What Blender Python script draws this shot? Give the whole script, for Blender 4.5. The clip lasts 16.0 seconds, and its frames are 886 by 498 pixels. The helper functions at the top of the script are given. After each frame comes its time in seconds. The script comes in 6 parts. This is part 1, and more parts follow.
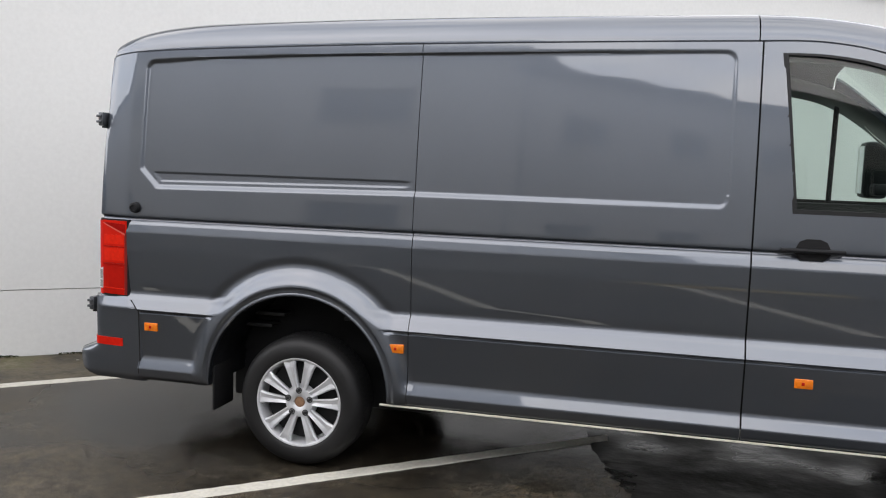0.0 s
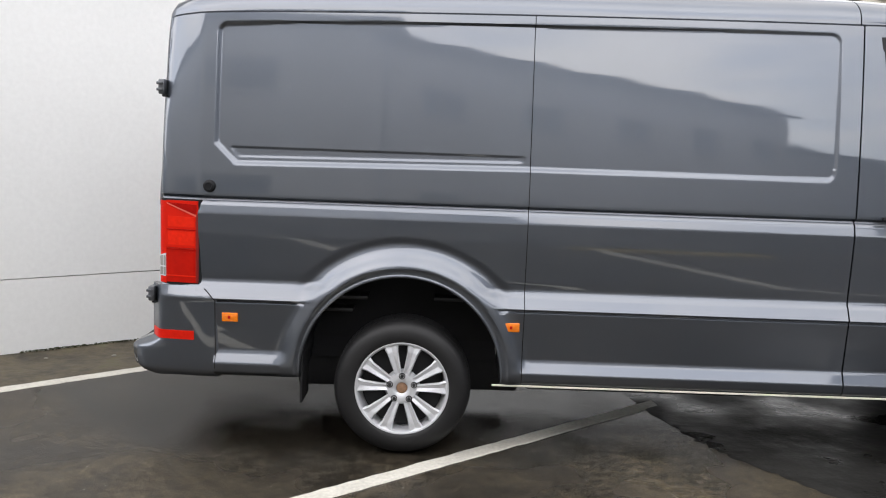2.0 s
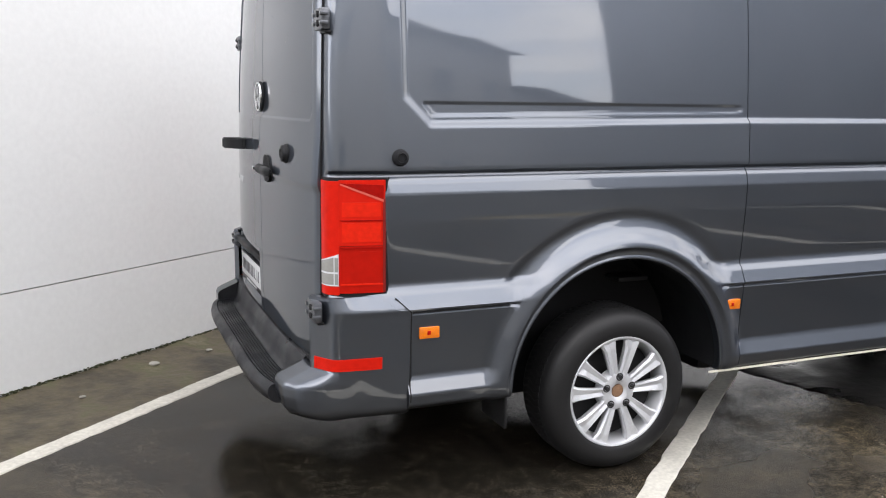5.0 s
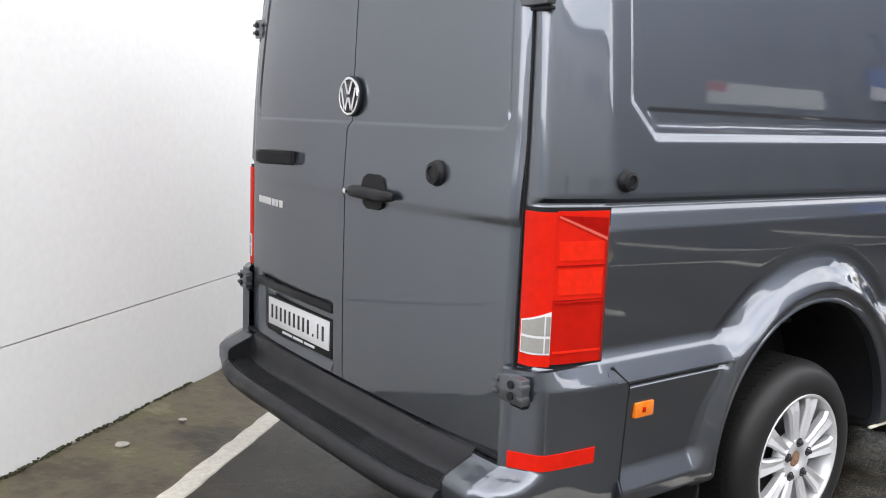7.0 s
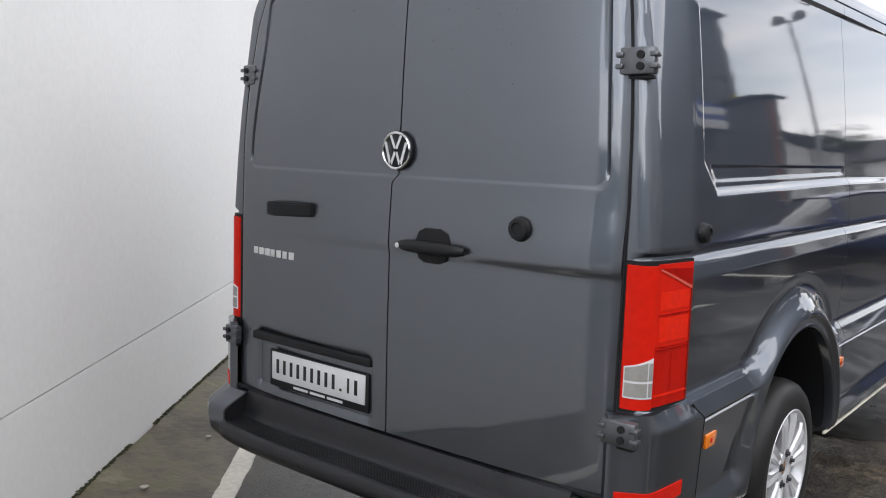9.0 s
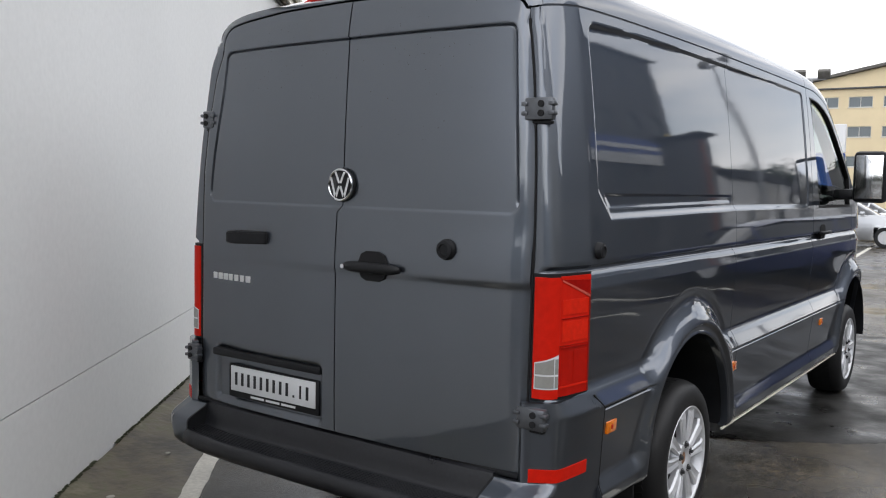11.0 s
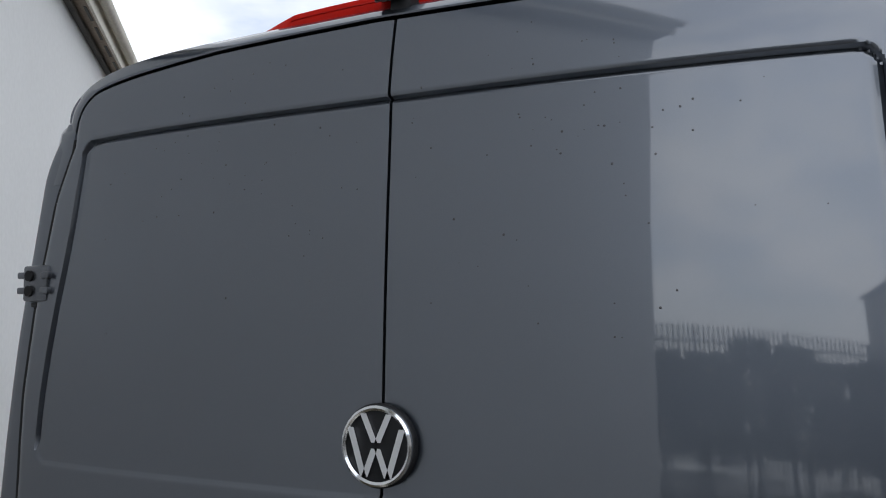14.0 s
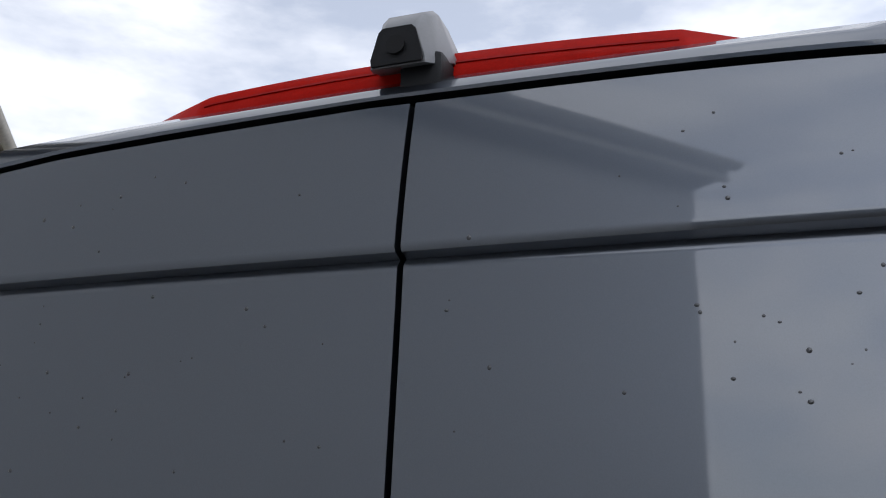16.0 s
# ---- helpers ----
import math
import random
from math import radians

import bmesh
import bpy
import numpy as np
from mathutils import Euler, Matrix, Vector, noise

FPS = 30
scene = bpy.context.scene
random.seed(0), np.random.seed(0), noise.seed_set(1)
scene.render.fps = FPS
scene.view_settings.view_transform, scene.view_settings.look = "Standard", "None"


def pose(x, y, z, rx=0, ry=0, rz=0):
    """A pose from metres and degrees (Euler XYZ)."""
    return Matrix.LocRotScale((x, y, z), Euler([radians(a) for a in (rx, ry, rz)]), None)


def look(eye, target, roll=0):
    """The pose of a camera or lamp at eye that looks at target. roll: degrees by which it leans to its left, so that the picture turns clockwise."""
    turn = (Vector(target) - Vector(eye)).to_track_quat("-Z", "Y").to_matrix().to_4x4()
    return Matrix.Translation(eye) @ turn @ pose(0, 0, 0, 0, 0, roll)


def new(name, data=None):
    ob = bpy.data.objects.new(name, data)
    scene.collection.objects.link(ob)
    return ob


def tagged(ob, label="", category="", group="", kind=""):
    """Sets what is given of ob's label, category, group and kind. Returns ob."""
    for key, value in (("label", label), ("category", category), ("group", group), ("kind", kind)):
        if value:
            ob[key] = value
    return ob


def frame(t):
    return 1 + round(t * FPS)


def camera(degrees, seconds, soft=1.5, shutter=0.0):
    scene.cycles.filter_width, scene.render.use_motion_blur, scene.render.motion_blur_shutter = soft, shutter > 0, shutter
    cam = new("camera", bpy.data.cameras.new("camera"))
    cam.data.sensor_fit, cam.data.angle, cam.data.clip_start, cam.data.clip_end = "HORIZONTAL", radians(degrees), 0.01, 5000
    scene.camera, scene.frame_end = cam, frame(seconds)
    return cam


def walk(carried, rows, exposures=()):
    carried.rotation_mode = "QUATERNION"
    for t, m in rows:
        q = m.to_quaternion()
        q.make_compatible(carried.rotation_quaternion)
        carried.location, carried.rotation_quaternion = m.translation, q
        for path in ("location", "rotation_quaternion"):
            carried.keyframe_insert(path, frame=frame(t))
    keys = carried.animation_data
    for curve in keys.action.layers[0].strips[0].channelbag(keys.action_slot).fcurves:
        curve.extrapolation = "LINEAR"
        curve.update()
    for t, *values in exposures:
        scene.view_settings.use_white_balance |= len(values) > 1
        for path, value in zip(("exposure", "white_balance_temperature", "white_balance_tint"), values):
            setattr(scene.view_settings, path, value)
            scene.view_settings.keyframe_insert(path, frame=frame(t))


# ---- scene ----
cam = camera(54.2, 16.0, soft=1.1)
PATH = [
    (0, (3.16, -4.241, 1.641), (2.677, -2.31, 1.444), 1.9),
    (0.5, (2.76, -4.327, 1.604), (2.263, -2.397, 1.427), 2.7),
    (1, (2.325, -4.443, 1.614), (2.122, -2.461, 1.442), 3.2),
    (1.5, (1.922, -4.424, 1.591), (1.885, -2.432, 1.41), 1.6),
    (2, (1.489, -4.34, 1.596), (1.493, -2.355, 1.353), 2.1),
    (2.5, (1.008, -4.236, 1.597), (1.268, -2.275, 1.299), 2.5),
    (3, (0.638, -4.017, 1.564), (0.913, -2.056, 1.276), 0.3),
    (3.5, (0.233, -3.775, 1.574), (0.707, -1.861, 1.241), 1.1),
    (4, (-0.083, -3.533, 1.552), (0.481, -1.643, 1.222), -0.2),
    (4.5, (-0.39, -3.251, 1.548), (0.151, -1.352, 1.23), -1.2),
    (4.7, (-0.545, -3.141, 1.555), (0.069, -1.267, 1.225), -0.5),
    (6.8, (-1.473, -1.749, 1.472), (-0.327, -0.136, 1.181), 2.0),
    (7, (-1.511, -1.598, 1.482), (-0.341, -0.002, 1.19), 2.2),
    (7.5, (-1.641, -1.235, 1.465), (-0.395, 0.293, 1.13), 2.8),
    (8, (-1.73, -0.941, 1.523), (-0.327, 0.449, 1.208), 3.0),
    (8.5, (-1.932, -0.85, 1.553), (-0.474, 0.488, 1.261), 2.7),
    (9, (-2.205, -1.0, 1.573), (-0.665, 0.255, 1.337), 1.9),
    (9.5, (-2.458, -1.289, 1.582), (-0.905, -0.038, 1.419), 2.1),
    (9.7, (-2.57, -1.368, 1.584), (-0.989, -0.148, 1.463), 1.9),
    (11.8, (-2.515, -1.183, 1.554), (-0.89, -0.028, 1.396), 1.4),
    (12, (-2.43, -1.02, 1.574), (-0.804, 0.134, 1.417), 1.2),
    (12.5, (-2.15, -0.672, 1.583), (-0.46, 0.384, 1.422), 1.3),
    (13, (-1.791, -0.315, 1.65), (-0.095, 0.73, 1.478), 1.0),
    (13.5, (-1.532, 0.022, 1.702), (0.223, 0.979, 1.631), -0.9),
    (14, (-1.244, 0.288, 1.747), (0.552, 1.152, 1.918), -0.1),
    (14.5, (-1.006, 0.539, 1.807), (0.795, 1.341, 2.142), 0.6),
    (15, (-0.817, 0.671, 1.876), (1.004, 1.364, 2.325), -0.2),
    (15.5, (-0.635, 0.730, 1.921), (1.181, 1.400, 2.425), 0.5),
    (16, (-0.615, 0.719, 1.950), (1.196, 1.392, 2.468), 1.1),
]
EXPOSURES = [(0, 0.52, 6650, 12), (1.5, 0.64, 6650, 12), (2.0, 0.80, 6650, 12), (2.5, 1.0, 6650, 13), (3, 0.97, 6600, 13), (4.5, 0.95, 6600, 13), (7, 1.18, 6620, 12), (8, 1.15, 6620, 12), (9, 0.62, 6550, 12), (9.7, 0.2, 6500, 11), (12, 0.24, 6450, 11), (13, 0.30, 6300, 10), (13.8, 0.0, 6250, 10), (14.5, -0.6, 6100, 11), (15.0, -0.62, 6050, 12), (16, -0.40, 6100, 12)]
walk(cam, [(t, look(eye, target, roll)) for t, eye, target, roll in PATH], EXPOSURES)

# ---------------------------------------------------------------- world, sun
world = bpy.data.worlds.new("overcast_sky")
scene.world = world
world.use_nodes = True
wn, wl = world.node_tree.nodes, world.node_tree.links
wn.clear()
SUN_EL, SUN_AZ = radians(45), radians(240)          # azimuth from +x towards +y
sky = wn.new("ShaderNodeTexSky")
sky.sky_type = "NISHITA"
sky.sun_disc = False
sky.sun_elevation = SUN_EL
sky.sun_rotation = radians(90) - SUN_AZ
sky_gain = wn.new("ShaderNodeVectorMath")
sky_gain.operation = "SCALE"
sky_gain.inputs["Scale"].default_value = 0.12
coord = wn.new("ShaderNodeTexCoord")
stretch = wn.new("ShaderNodeMapping")
stretch.inputs["Scale"].default_value = (1.6, 1.6, 4.5)
clouds = wn.new("ShaderNodeTexNoise")
clouds.inputs["Scale"].default_value = 2.0
clouds.inputs["Detail"].default_value = 7
clouds.inputs["Roughness"].default_value = 0.55
cover = wn.new("ShaderNodeValToRGB")
cover.color_ramp.elements[0].position, cover.color_ramp.elements[0].color = 0.36, (0.58, 0.58, 0.58, 1)
cover.color_ramp.elements[1].position, cover.color_ramp.elements[1].color = 0.57, (1, 1, 1, 1)
shade = wn.new("ShaderNodeValToRGB")
shade.color_ramp.elements[0].position, shade.color_ramp.elements[0].color = 0.34, (0.72, 0.74, 0.78, 1)
shade.color_ramp.elements[1].position, shade.color_ramp.elements[1].color = 0.64, (1.0, 1.0, 1.0, 1)
mixer = wn.new("ShaderNodeMixRGB")
back = wn.new("ShaderNodeBackground")
back.inputs["Strength"].default_value = 2.0
wout = wn.new("ShaderNodeOutputWorld")
wl.new(sky.outputs["Color"], sky_gain.inputs[0])
wl.new(coord.outputs["Generated"], stretch.inputs["Vector"])
wl.new(stretch.outputs["Vector"], clouds.inputs["Vector"])
wl.new(clouds.outputs["Fac"], cover.inputs["Fac"])
wl.new(clouds.outputs["Fac"], shade.inputs["Fac"])
wl.new(cover.outputs["Color"], mixer.inputs["Fac"])
wl.new(sky_gain.outputs["Vector"], mixer.inputs["Color1"])
wl.new(shade.outputs["Color"], mixer.inputs["Color2"])
height = wn.new("ShaderNodeSeparateXYZ")
zenith = wn.new("ShaderNodeMapRange")                 # the cloud is thinner and darker overhead
zenith.inputs["From Min"].default_value, zenith.inputs["From Max"].default_value = 0.0, 1.0
zenith.inputs["To Min"].default_value, zenith.inputs["To Max"].default_value = 1.08, 0.62
overcast = wn.new("ShaderNodeVectorMath")
overcast.operation = "SCALE"
wl.new(coord.outputs["Generated"], height.inputs["Vector"])
wl.new(height.outputs["Z"], zenith.inputs["Value"])
wl.new(mixer.outputs["Color"], overcast.inputs[0])
wl.new(zenith.outputs["Result"], overcast.inputs["Scale"])
veil = wn.new("ShaderNodeVectorMath")                # the cloud is brighter towards the hidden sun
veil.operation = "DOT_PRODUCT"
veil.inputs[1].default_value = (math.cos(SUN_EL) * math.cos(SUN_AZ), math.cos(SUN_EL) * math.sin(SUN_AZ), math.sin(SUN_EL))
glow = wn.new("ShaderNodeMapRange")
glow.inputs["From Min"].default_value, glow.inputs["From Max"].default_value = -1.0, 1.0
glow.inputs["To Min"].default_value, glow.inputs["To Max"].default_value = 0.62, 1.32
bright = wn.new("ShaderNodeVectorMath")
bright.operation = "SCALE"
wl.new(coord.outputs["Generated"], veil.inputs[0])
wl.new(veil.outputs["Value"], glow.inputs["Value"])
wl.new(overcast.outputs["Vector"], bright.inputs[0])
wl.new(glow.outputs["Result"], bright.inputs["Scale"])
wl.new(bright.outputs["Vector"], back.inputs["Color"])
wl.new(back.outputs["Background"], wout.inputs["Surface"])

sun = new("sun", bpy.data.lights.new("sun", "SUN"))
sun.data.energy = 0.8
sun.data.angle = radians(150)
sun.data.color = (1.0, 0.97, 0.93)
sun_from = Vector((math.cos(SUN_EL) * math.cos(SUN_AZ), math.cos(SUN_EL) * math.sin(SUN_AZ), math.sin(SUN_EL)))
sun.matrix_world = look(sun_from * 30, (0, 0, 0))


# ---------------------------------------------------------------- materials
def material(name, color, rough=0.5, metal=0.0, coat=0.0, coat_rough=0.03, coat_ior=1.5, noise_scale=0.0, noise_amt=0.0, fine_scale=0.0, bump=0.0,
             bump_scale=40.0, rough_amt=0.0, ior=1.45, object_coords=True, alpha=1.0, transmission=0.0, random_amt=0.0):
    """A principled surface with colour variation at two scales, uneven gloss and fine relief."""
    m = bpy.data.materials.new(name)
    m.use_nodes = True
    n, l = m.node_tree.nodes, m.node_tree.links
    b = n["Principled BSDF"]
    b.inputs["Base Color"].default_value = (*color, 1)
    b.inputs["Roughness"].default_value = rough
    b.inputs["Metallic"].default_value = metal
    b.inputs["IOR"].default_value = ior
    b.inputs["Coat Weight"].default_value = coat
    b.inputs["Coat Roughness"].default_value = coat_rough
    b.inputs["Coat IOR"].default_value = coat_ior
    b.inputs["Transmission Weight"].default_value = transmission
    tc = n.new("ShaderNodeTexCoord")
    out = tc.outputs["Object"]
    last = None
    if noise_amt:
        big = n.new("ShaderNodeTexNoise")
        big.inputs["Scale"].default_value = noise_scale
        big.inputs["Detail"].default_value = 5
        l.new(out, big.inputs["Vector"])
        fine = n.new("ShaderNodeTexNoise")
        fine.inputs["Scale"].default_value = fine_scale or noise_scale * 14
        fine.inputs["Detail"].default_value = 3
        l.new(out, fine.inputs["Vector"])
        add = n.new("ShaderNodeMath")
        add.operation = "ADD"
        l.new(big.outputs["Fac"], add.inputs[0])
        l.new(fine.outputs["Fac"], add.inputs[1])
        rng = n.new("ShaderNodeMapRange")
        rng.inputs["From Min"].default_value, rng.inputs["From Max"].default_value = 0.65, 1.35
        rng.inputs["To Min"].default_value, rng.inputs["To Max"].default_value = 1 - noise_amt, 1 + noise_amt
        l.new(add.outputs[0], rng.inputs["Value"])
        mul = n.new("ShaderNodeVectorMath")
        mul.operation = "SCALE"
        mul.inputs[0].default_value = color
        l.new(rng.outputs["Result"], mul.inputs["Scale"])
        l.new(mul.outputs["Vector"], b.inputs["Base Color"])
        last = mul
        if rough_amt:
            r2 = n.new("ShaderNodeMapRange")
            r2.inputs["From Min"].default_value, r2.inputs["From Max"].default_value = 0.35, 0.65
            r2.inputs["To Min"].default_value, r2.inputs["To Max"].default_value = max(0.02, rough - rough_amt), min(1, rough + rough_amt)
            l.new(big.outputs["Fac"], r2.inputs["Value"])
            l.new(r2.outputs["Result"], b.inputs["Roughness"])
    if random_amt and last:
        info = n.new("ShaderNodeObjectInfo")
        rr = n.new("ShaderNodeMapRange")
        rr.inputs["To Min"].default_value, rr.inputs["To Max"].default_value = 1 - random_amt, 1 + random_amt
        l.new(info.outputs["Random"], rr.inputs["Value"])
        m2 = n.new("ShaderNodeVectorMath")
        m2.operation = "SCALE"
        l.new(last.outputs["Vector"], m2.inputs[0])
        l.new(rr.outputs["Result"], m2.inputs["Scale"])
        l.new(m2.outputs["Vector"], b.inputs["Base Color"])
    if bump:
        bn = n.new("ShaderNodeTexNoise")
        bn.inputs["Scale"].default_value = bump_scale
        bn.inputs["Detail"].default_value = 4
        l.new(out, bn.inputs["Vector"])
        bp = n.new("ShaderNodeBump")
        bp.inputs["Strength"].default_value = 1.0
        bp.inputs["Distance"].default_value = bump
        l.new(bn.outputs["Fac"], bp.inputs["Height"])
        l.new(bp.outputs["Normal"], b.inputs["Normal"])
    return m


PAINT = material("grey_car_paint", (0.112, 0.126, 0.150), rough=0.44, metal=1.0, coat=1.0, coat_rough=0.035, coat_ior=1.74, noise_scale=2.0, noise_amt=0.06, fine_scale=900)
PAINT.node_tree.nodes["Principled BSDF"].inputs["Specular Tint"].default_value = (0.22, 0.23, 0.25, 1)


def orange_peel(m, depth, scale):
    """A barely uneven clear coat, so that mirrored lines soften and waver."""
    n, l = m.node_tree.nodes, m.node_tree.links
    tc, wave, relief = n.new("ShaderNodeTexCoord"), n.new("ShaderNodeTexNoise"), n.new("ShaderNodeBump")
    wave.inputs["Scale"].default_value, wave.inputs["Detail"].default_value = scale, 1.5
    relief.inputs["Distance"].default_value = depth
    l.new(tc.outputs["Object"], wave.inputs["Vector"])
    l.new(wave.outputs["Fac"], relief.inputs["Height"])
    l.new(relief.outputs["Normal"], n["Principled BSDF"].inputs["Coat Normal"])


orange_peel(PAINT, 0.00006, 14)
# also paints the shade inside the body and in gaps and hollows
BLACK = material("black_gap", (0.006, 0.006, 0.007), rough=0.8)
PLASTIC = material("black_plastic", (0.010, 0.0105, 0.012), rough=0.5, noise_scale=6, noise_amt=0.2, bump=0.0002, bump_scale=300, rough_amt=0.1)
STEP = material("ribbed_step_plastic", (0.012, 0.0125, 0.015), rough=0.42, noise_scale=5, noise_amt=0.3, bump=0.0008, bump_scale=300, rough_amt=0.15)
TYRE = material("wet_tyre_rubber", (0.006, 0.006, 0.0065), rough=0.6, coat=0.10, coat_rough=0.25, noise_scale=9, noise_amt=0.3, bump=0.0008, bump_scale=200)
for dull in (PLASTIC,):
    dull.node_tree.nodes["Principled BSDF"].inputs["Specular IOR Level"].default_value = 0.3
LENS_LINE = material("dark_lens_edge", (0.20, 0.007, 0.004), rough=0.4)
RUBBER = material("tyre_rubber", (0.008, 0.008, 0.009), rough=0.65, noise_scale=9, noise_amt=0.25, bump=0.0008, bump_scale=200)
ALLOY = material("silver_alloy", (0.60, 0.61, 0.63), rough=0.35, metal=0.35, noise_scale=12, noise_amt=0.06, coat=0.5)
DARK_STEEL = material("dark_steel", (0.05, 0.05, 0.052), rough=0.5, metal=0.6, noise_scale=12, noise_amt=0.2)
CHROME = material("chrome", (0.78, 0.79, 0.8), rough=0.12, metal=1.0)
RED = material("red_lens", (0.42, 0.009, 0.004), rough=0.35, coat=0.05, noise_scale=30, noise_amt=0.15)
RED_DARK = material("deep_red_lens", (0.30, 0.005, 0.003), rough=0.35, coat=0.05, noise_scale=40, noise_amt=0.2)
RED_MID = material("bright_red_lens", (0.56, 0.014, 0.006), rough=0.35, coat=0.05, noise_scale=40, noise_amt=0.12)
CLEAR = material("clear_lens", (0.27, 0.265, 0.245), rough=0.2, coat=1.0, noise_scale=25, noise_amt=0.07, fine_scale=90)
# pink tone for the highlight painted along the tail lamp's upper facet
PINK = material("pink_highlight", (0.60, 0.10, 0.07), rough=0.3, coat=0.3)
RED_BRIGHT = material("vivid_red_lens", (0.66, 0.020, 0.007), rough=0.35, coat=0.05, noise_scale=50, noise_amt=0.15)
for lens in (RED, RED_DARK, RED_MID, RED_BRIGHT):
    lens.node_tree.nodes["Principled BSDF"].inputs["Specular IOR Level"].default_value = 0.08
AMBER = material("amber_lens", (0.78, 0.19, 0.005), rough=0.25, coat=1.0, noise_scale=60, noise_amt=0.15)
PLATE = material("white_plate", (0.60, 0.61, 0.62), rough=0.35, coat=0.6, noise_scale=20, noise_amt=0.03)
INK = material("black_ink", (0.012, 0.012, 0.014), rough=0.5)
POD_GREY = material("satin_grey_plastic", (0.20, 0.205, 0.215), rough=0.38, noise_scale=20, noise_amt=0.06)
HINGE = material("grey_cast_metal", (0.13, 0.137, 0.15), rough=0.38, metal=0.8, coat=0.4, noise_scale=40, noise_amt=0.15)
RUST = material("rusty_hub", (0.23, 0.13, 0.075), rough=0.8, noise_scale=60, noise_amt=0.4, bump=0.001, bump_scale=200)
SEAT = material("dark_seat_cloth", (0.035, 0.036, 0.04), rough=0.9, noise_scale=20, noise_amt=0.25)
WALL_PAINT = material("white_wall_paint", (0.75, 0.755, 0.745), rough=0.75, noise_scale=0.8, noise_amt=0.04, fine_scale=30, bump=0.0004, bump_scale=160)
SOFFIT = material("weathered_soffit", (0.34, 0.28, 0.22), rough=0.8, noise_scale=3, noise_amt=0.3, bump=0.002, bump_scale=60)
GUTTER = material("dark_gutter", (0.10, 0.095, 0.085), rough=0.6, noise_scale=4, noise_amt=0.3)
FASCIA = material("off_white_fascia", (0.70, 0.66, 0.57), rough=0.6, noise_scale=3, noise_amt=0.15)
SLATE = material("roof_slate", (0.07, 0.07, 0.075), rough=0.7, noise_scale=3, noise_amt=0.3)


def glass_material(name, color, rough=0.0):
    m = bpy.data.materials.new(name)
    m.use_nodes = True
    n, l = m.node_tree.nodes, m.node_tree.links
    n.clear()
    tr = n.new("ShaderNodeBsdfTransparent")
    tr.inputs["Color"].default_value = (*color, 1)
    gl = n.new("ShaderNodeBsdfGlossy")
    gl.inputs["Roughness"].default_value = rough
    fr = n.new("ShaderNodeFresnel")
    fr.inputs["IOR"].default_value = 1.5
    mx = n.new("ShaderNodeMixShader")
    o = n.new("ShaderNodeOutputMaterial")
    l.new(fr.outputs["Fac"], mx.inputs["Fac"])
    l.new(tr.outputs["BSDF"], mx.inputs[1])
    l.new(gl.outputs["BSDF"], mx.inputs[2])
    l.new(mx.outputs["Shader"], o.inputs["Surface"])
    return m


GLASS = glass_material("green_tinted_glass", (0.72, 0.80, 0.76))


# ---------------------------------------------------------------- mesh helpers
def mesh_object(name, bm, mat, parent=None, label="", smooth=True, kind="", category=""):
    bmesh.ops.recalc_face_normals(bm, faces=bm.faces)
    me = bpy.data.meshes.new(name)
    bm.to_mesh(me)
    bm.free()
    me.materials.append(mat)
    if smooth:
        me.polygons.foreach_set("use_smooth", [True] * len(me.polygons))
        me.set_sharp_from_angle(angle=radians(38))
    ob = new(name, me)
    if parent:
        ob.parent = parent
    return tagged(ob, label, category, "", kind)


def part(name, bm, mat, parent, label="", smooth=True):
    return mesh_object(name, bm, mat, parent, label, smooth)


def thing(name, label, category, m=None, group=""):
    e = new(name)
    e.empty_display_size = 0.1
    if m is not None:
        e.matrix_basis = m
    return tagged(e, label, category, group)


def box(bm, lo, hi, bevel=0.0, m=None):
    r = bmesh.ops.create_cube(bm, size=1.0)
    s = Matrix.LocRotScale([(a + b) / 2 for a, b in zip(lo, hi)], None, [b - a for a, b in zip(lo, hi)])
    bmesh.ops.transform(bm, matrix=s, verts=r["verts"])
    if bevel:
        edges = list({e for v in r["verts"] for e in v.link_edges})
        res = bmesh.ops.bevel(bm, geom=edges, offset=bevel, segments=2, affect="EDGES", profile=0.5)
        verts = list({v for f in res["faces"] for v in f.verts} | {v for v in r["verts"] if v.is_valid})
    else:
        verts = r["verts"]
    if m is not None:
        bmesh.ops.transform(bm, matrix=m, verts=verts)
    return verts


def boxed(lo, hi, bevel=0.0, m=None):
    bm = bmesh.new()
    box(bm, lo, hi, bevel, m)
    return bm


def cyl(bm, r1, r2, depth, m, seg=24):
    r = bmesh.ops.create_cone(bm, cap_ends=True, segments=seg, radius1=r1, radius2=r2, depth=depth)
    bmesh.ops.transform(bm, matrix=m, verts=r["verts"])
    return r["verts"]


def prism(bm, poly, place, thick):
    """A flat outline given by 2D points, extruded by thick; place(a, b, t) gives the 3D point."""
    n = len(poly)
    lo = [bm.verts.new(place(a, b, 0.0)) for a, b in poly]
    hi = [bm.verts.new(place(a, b, thick)) for a, b in poly]
    bm.faces.new(lo)
    bm.faces.new(list(reversed(hi)))
    for i in range(n):
        j = (i + 1) % n
        bm.faces.new((lo[i], hi[i], hi[j], lo[j]))
    return lo + hi


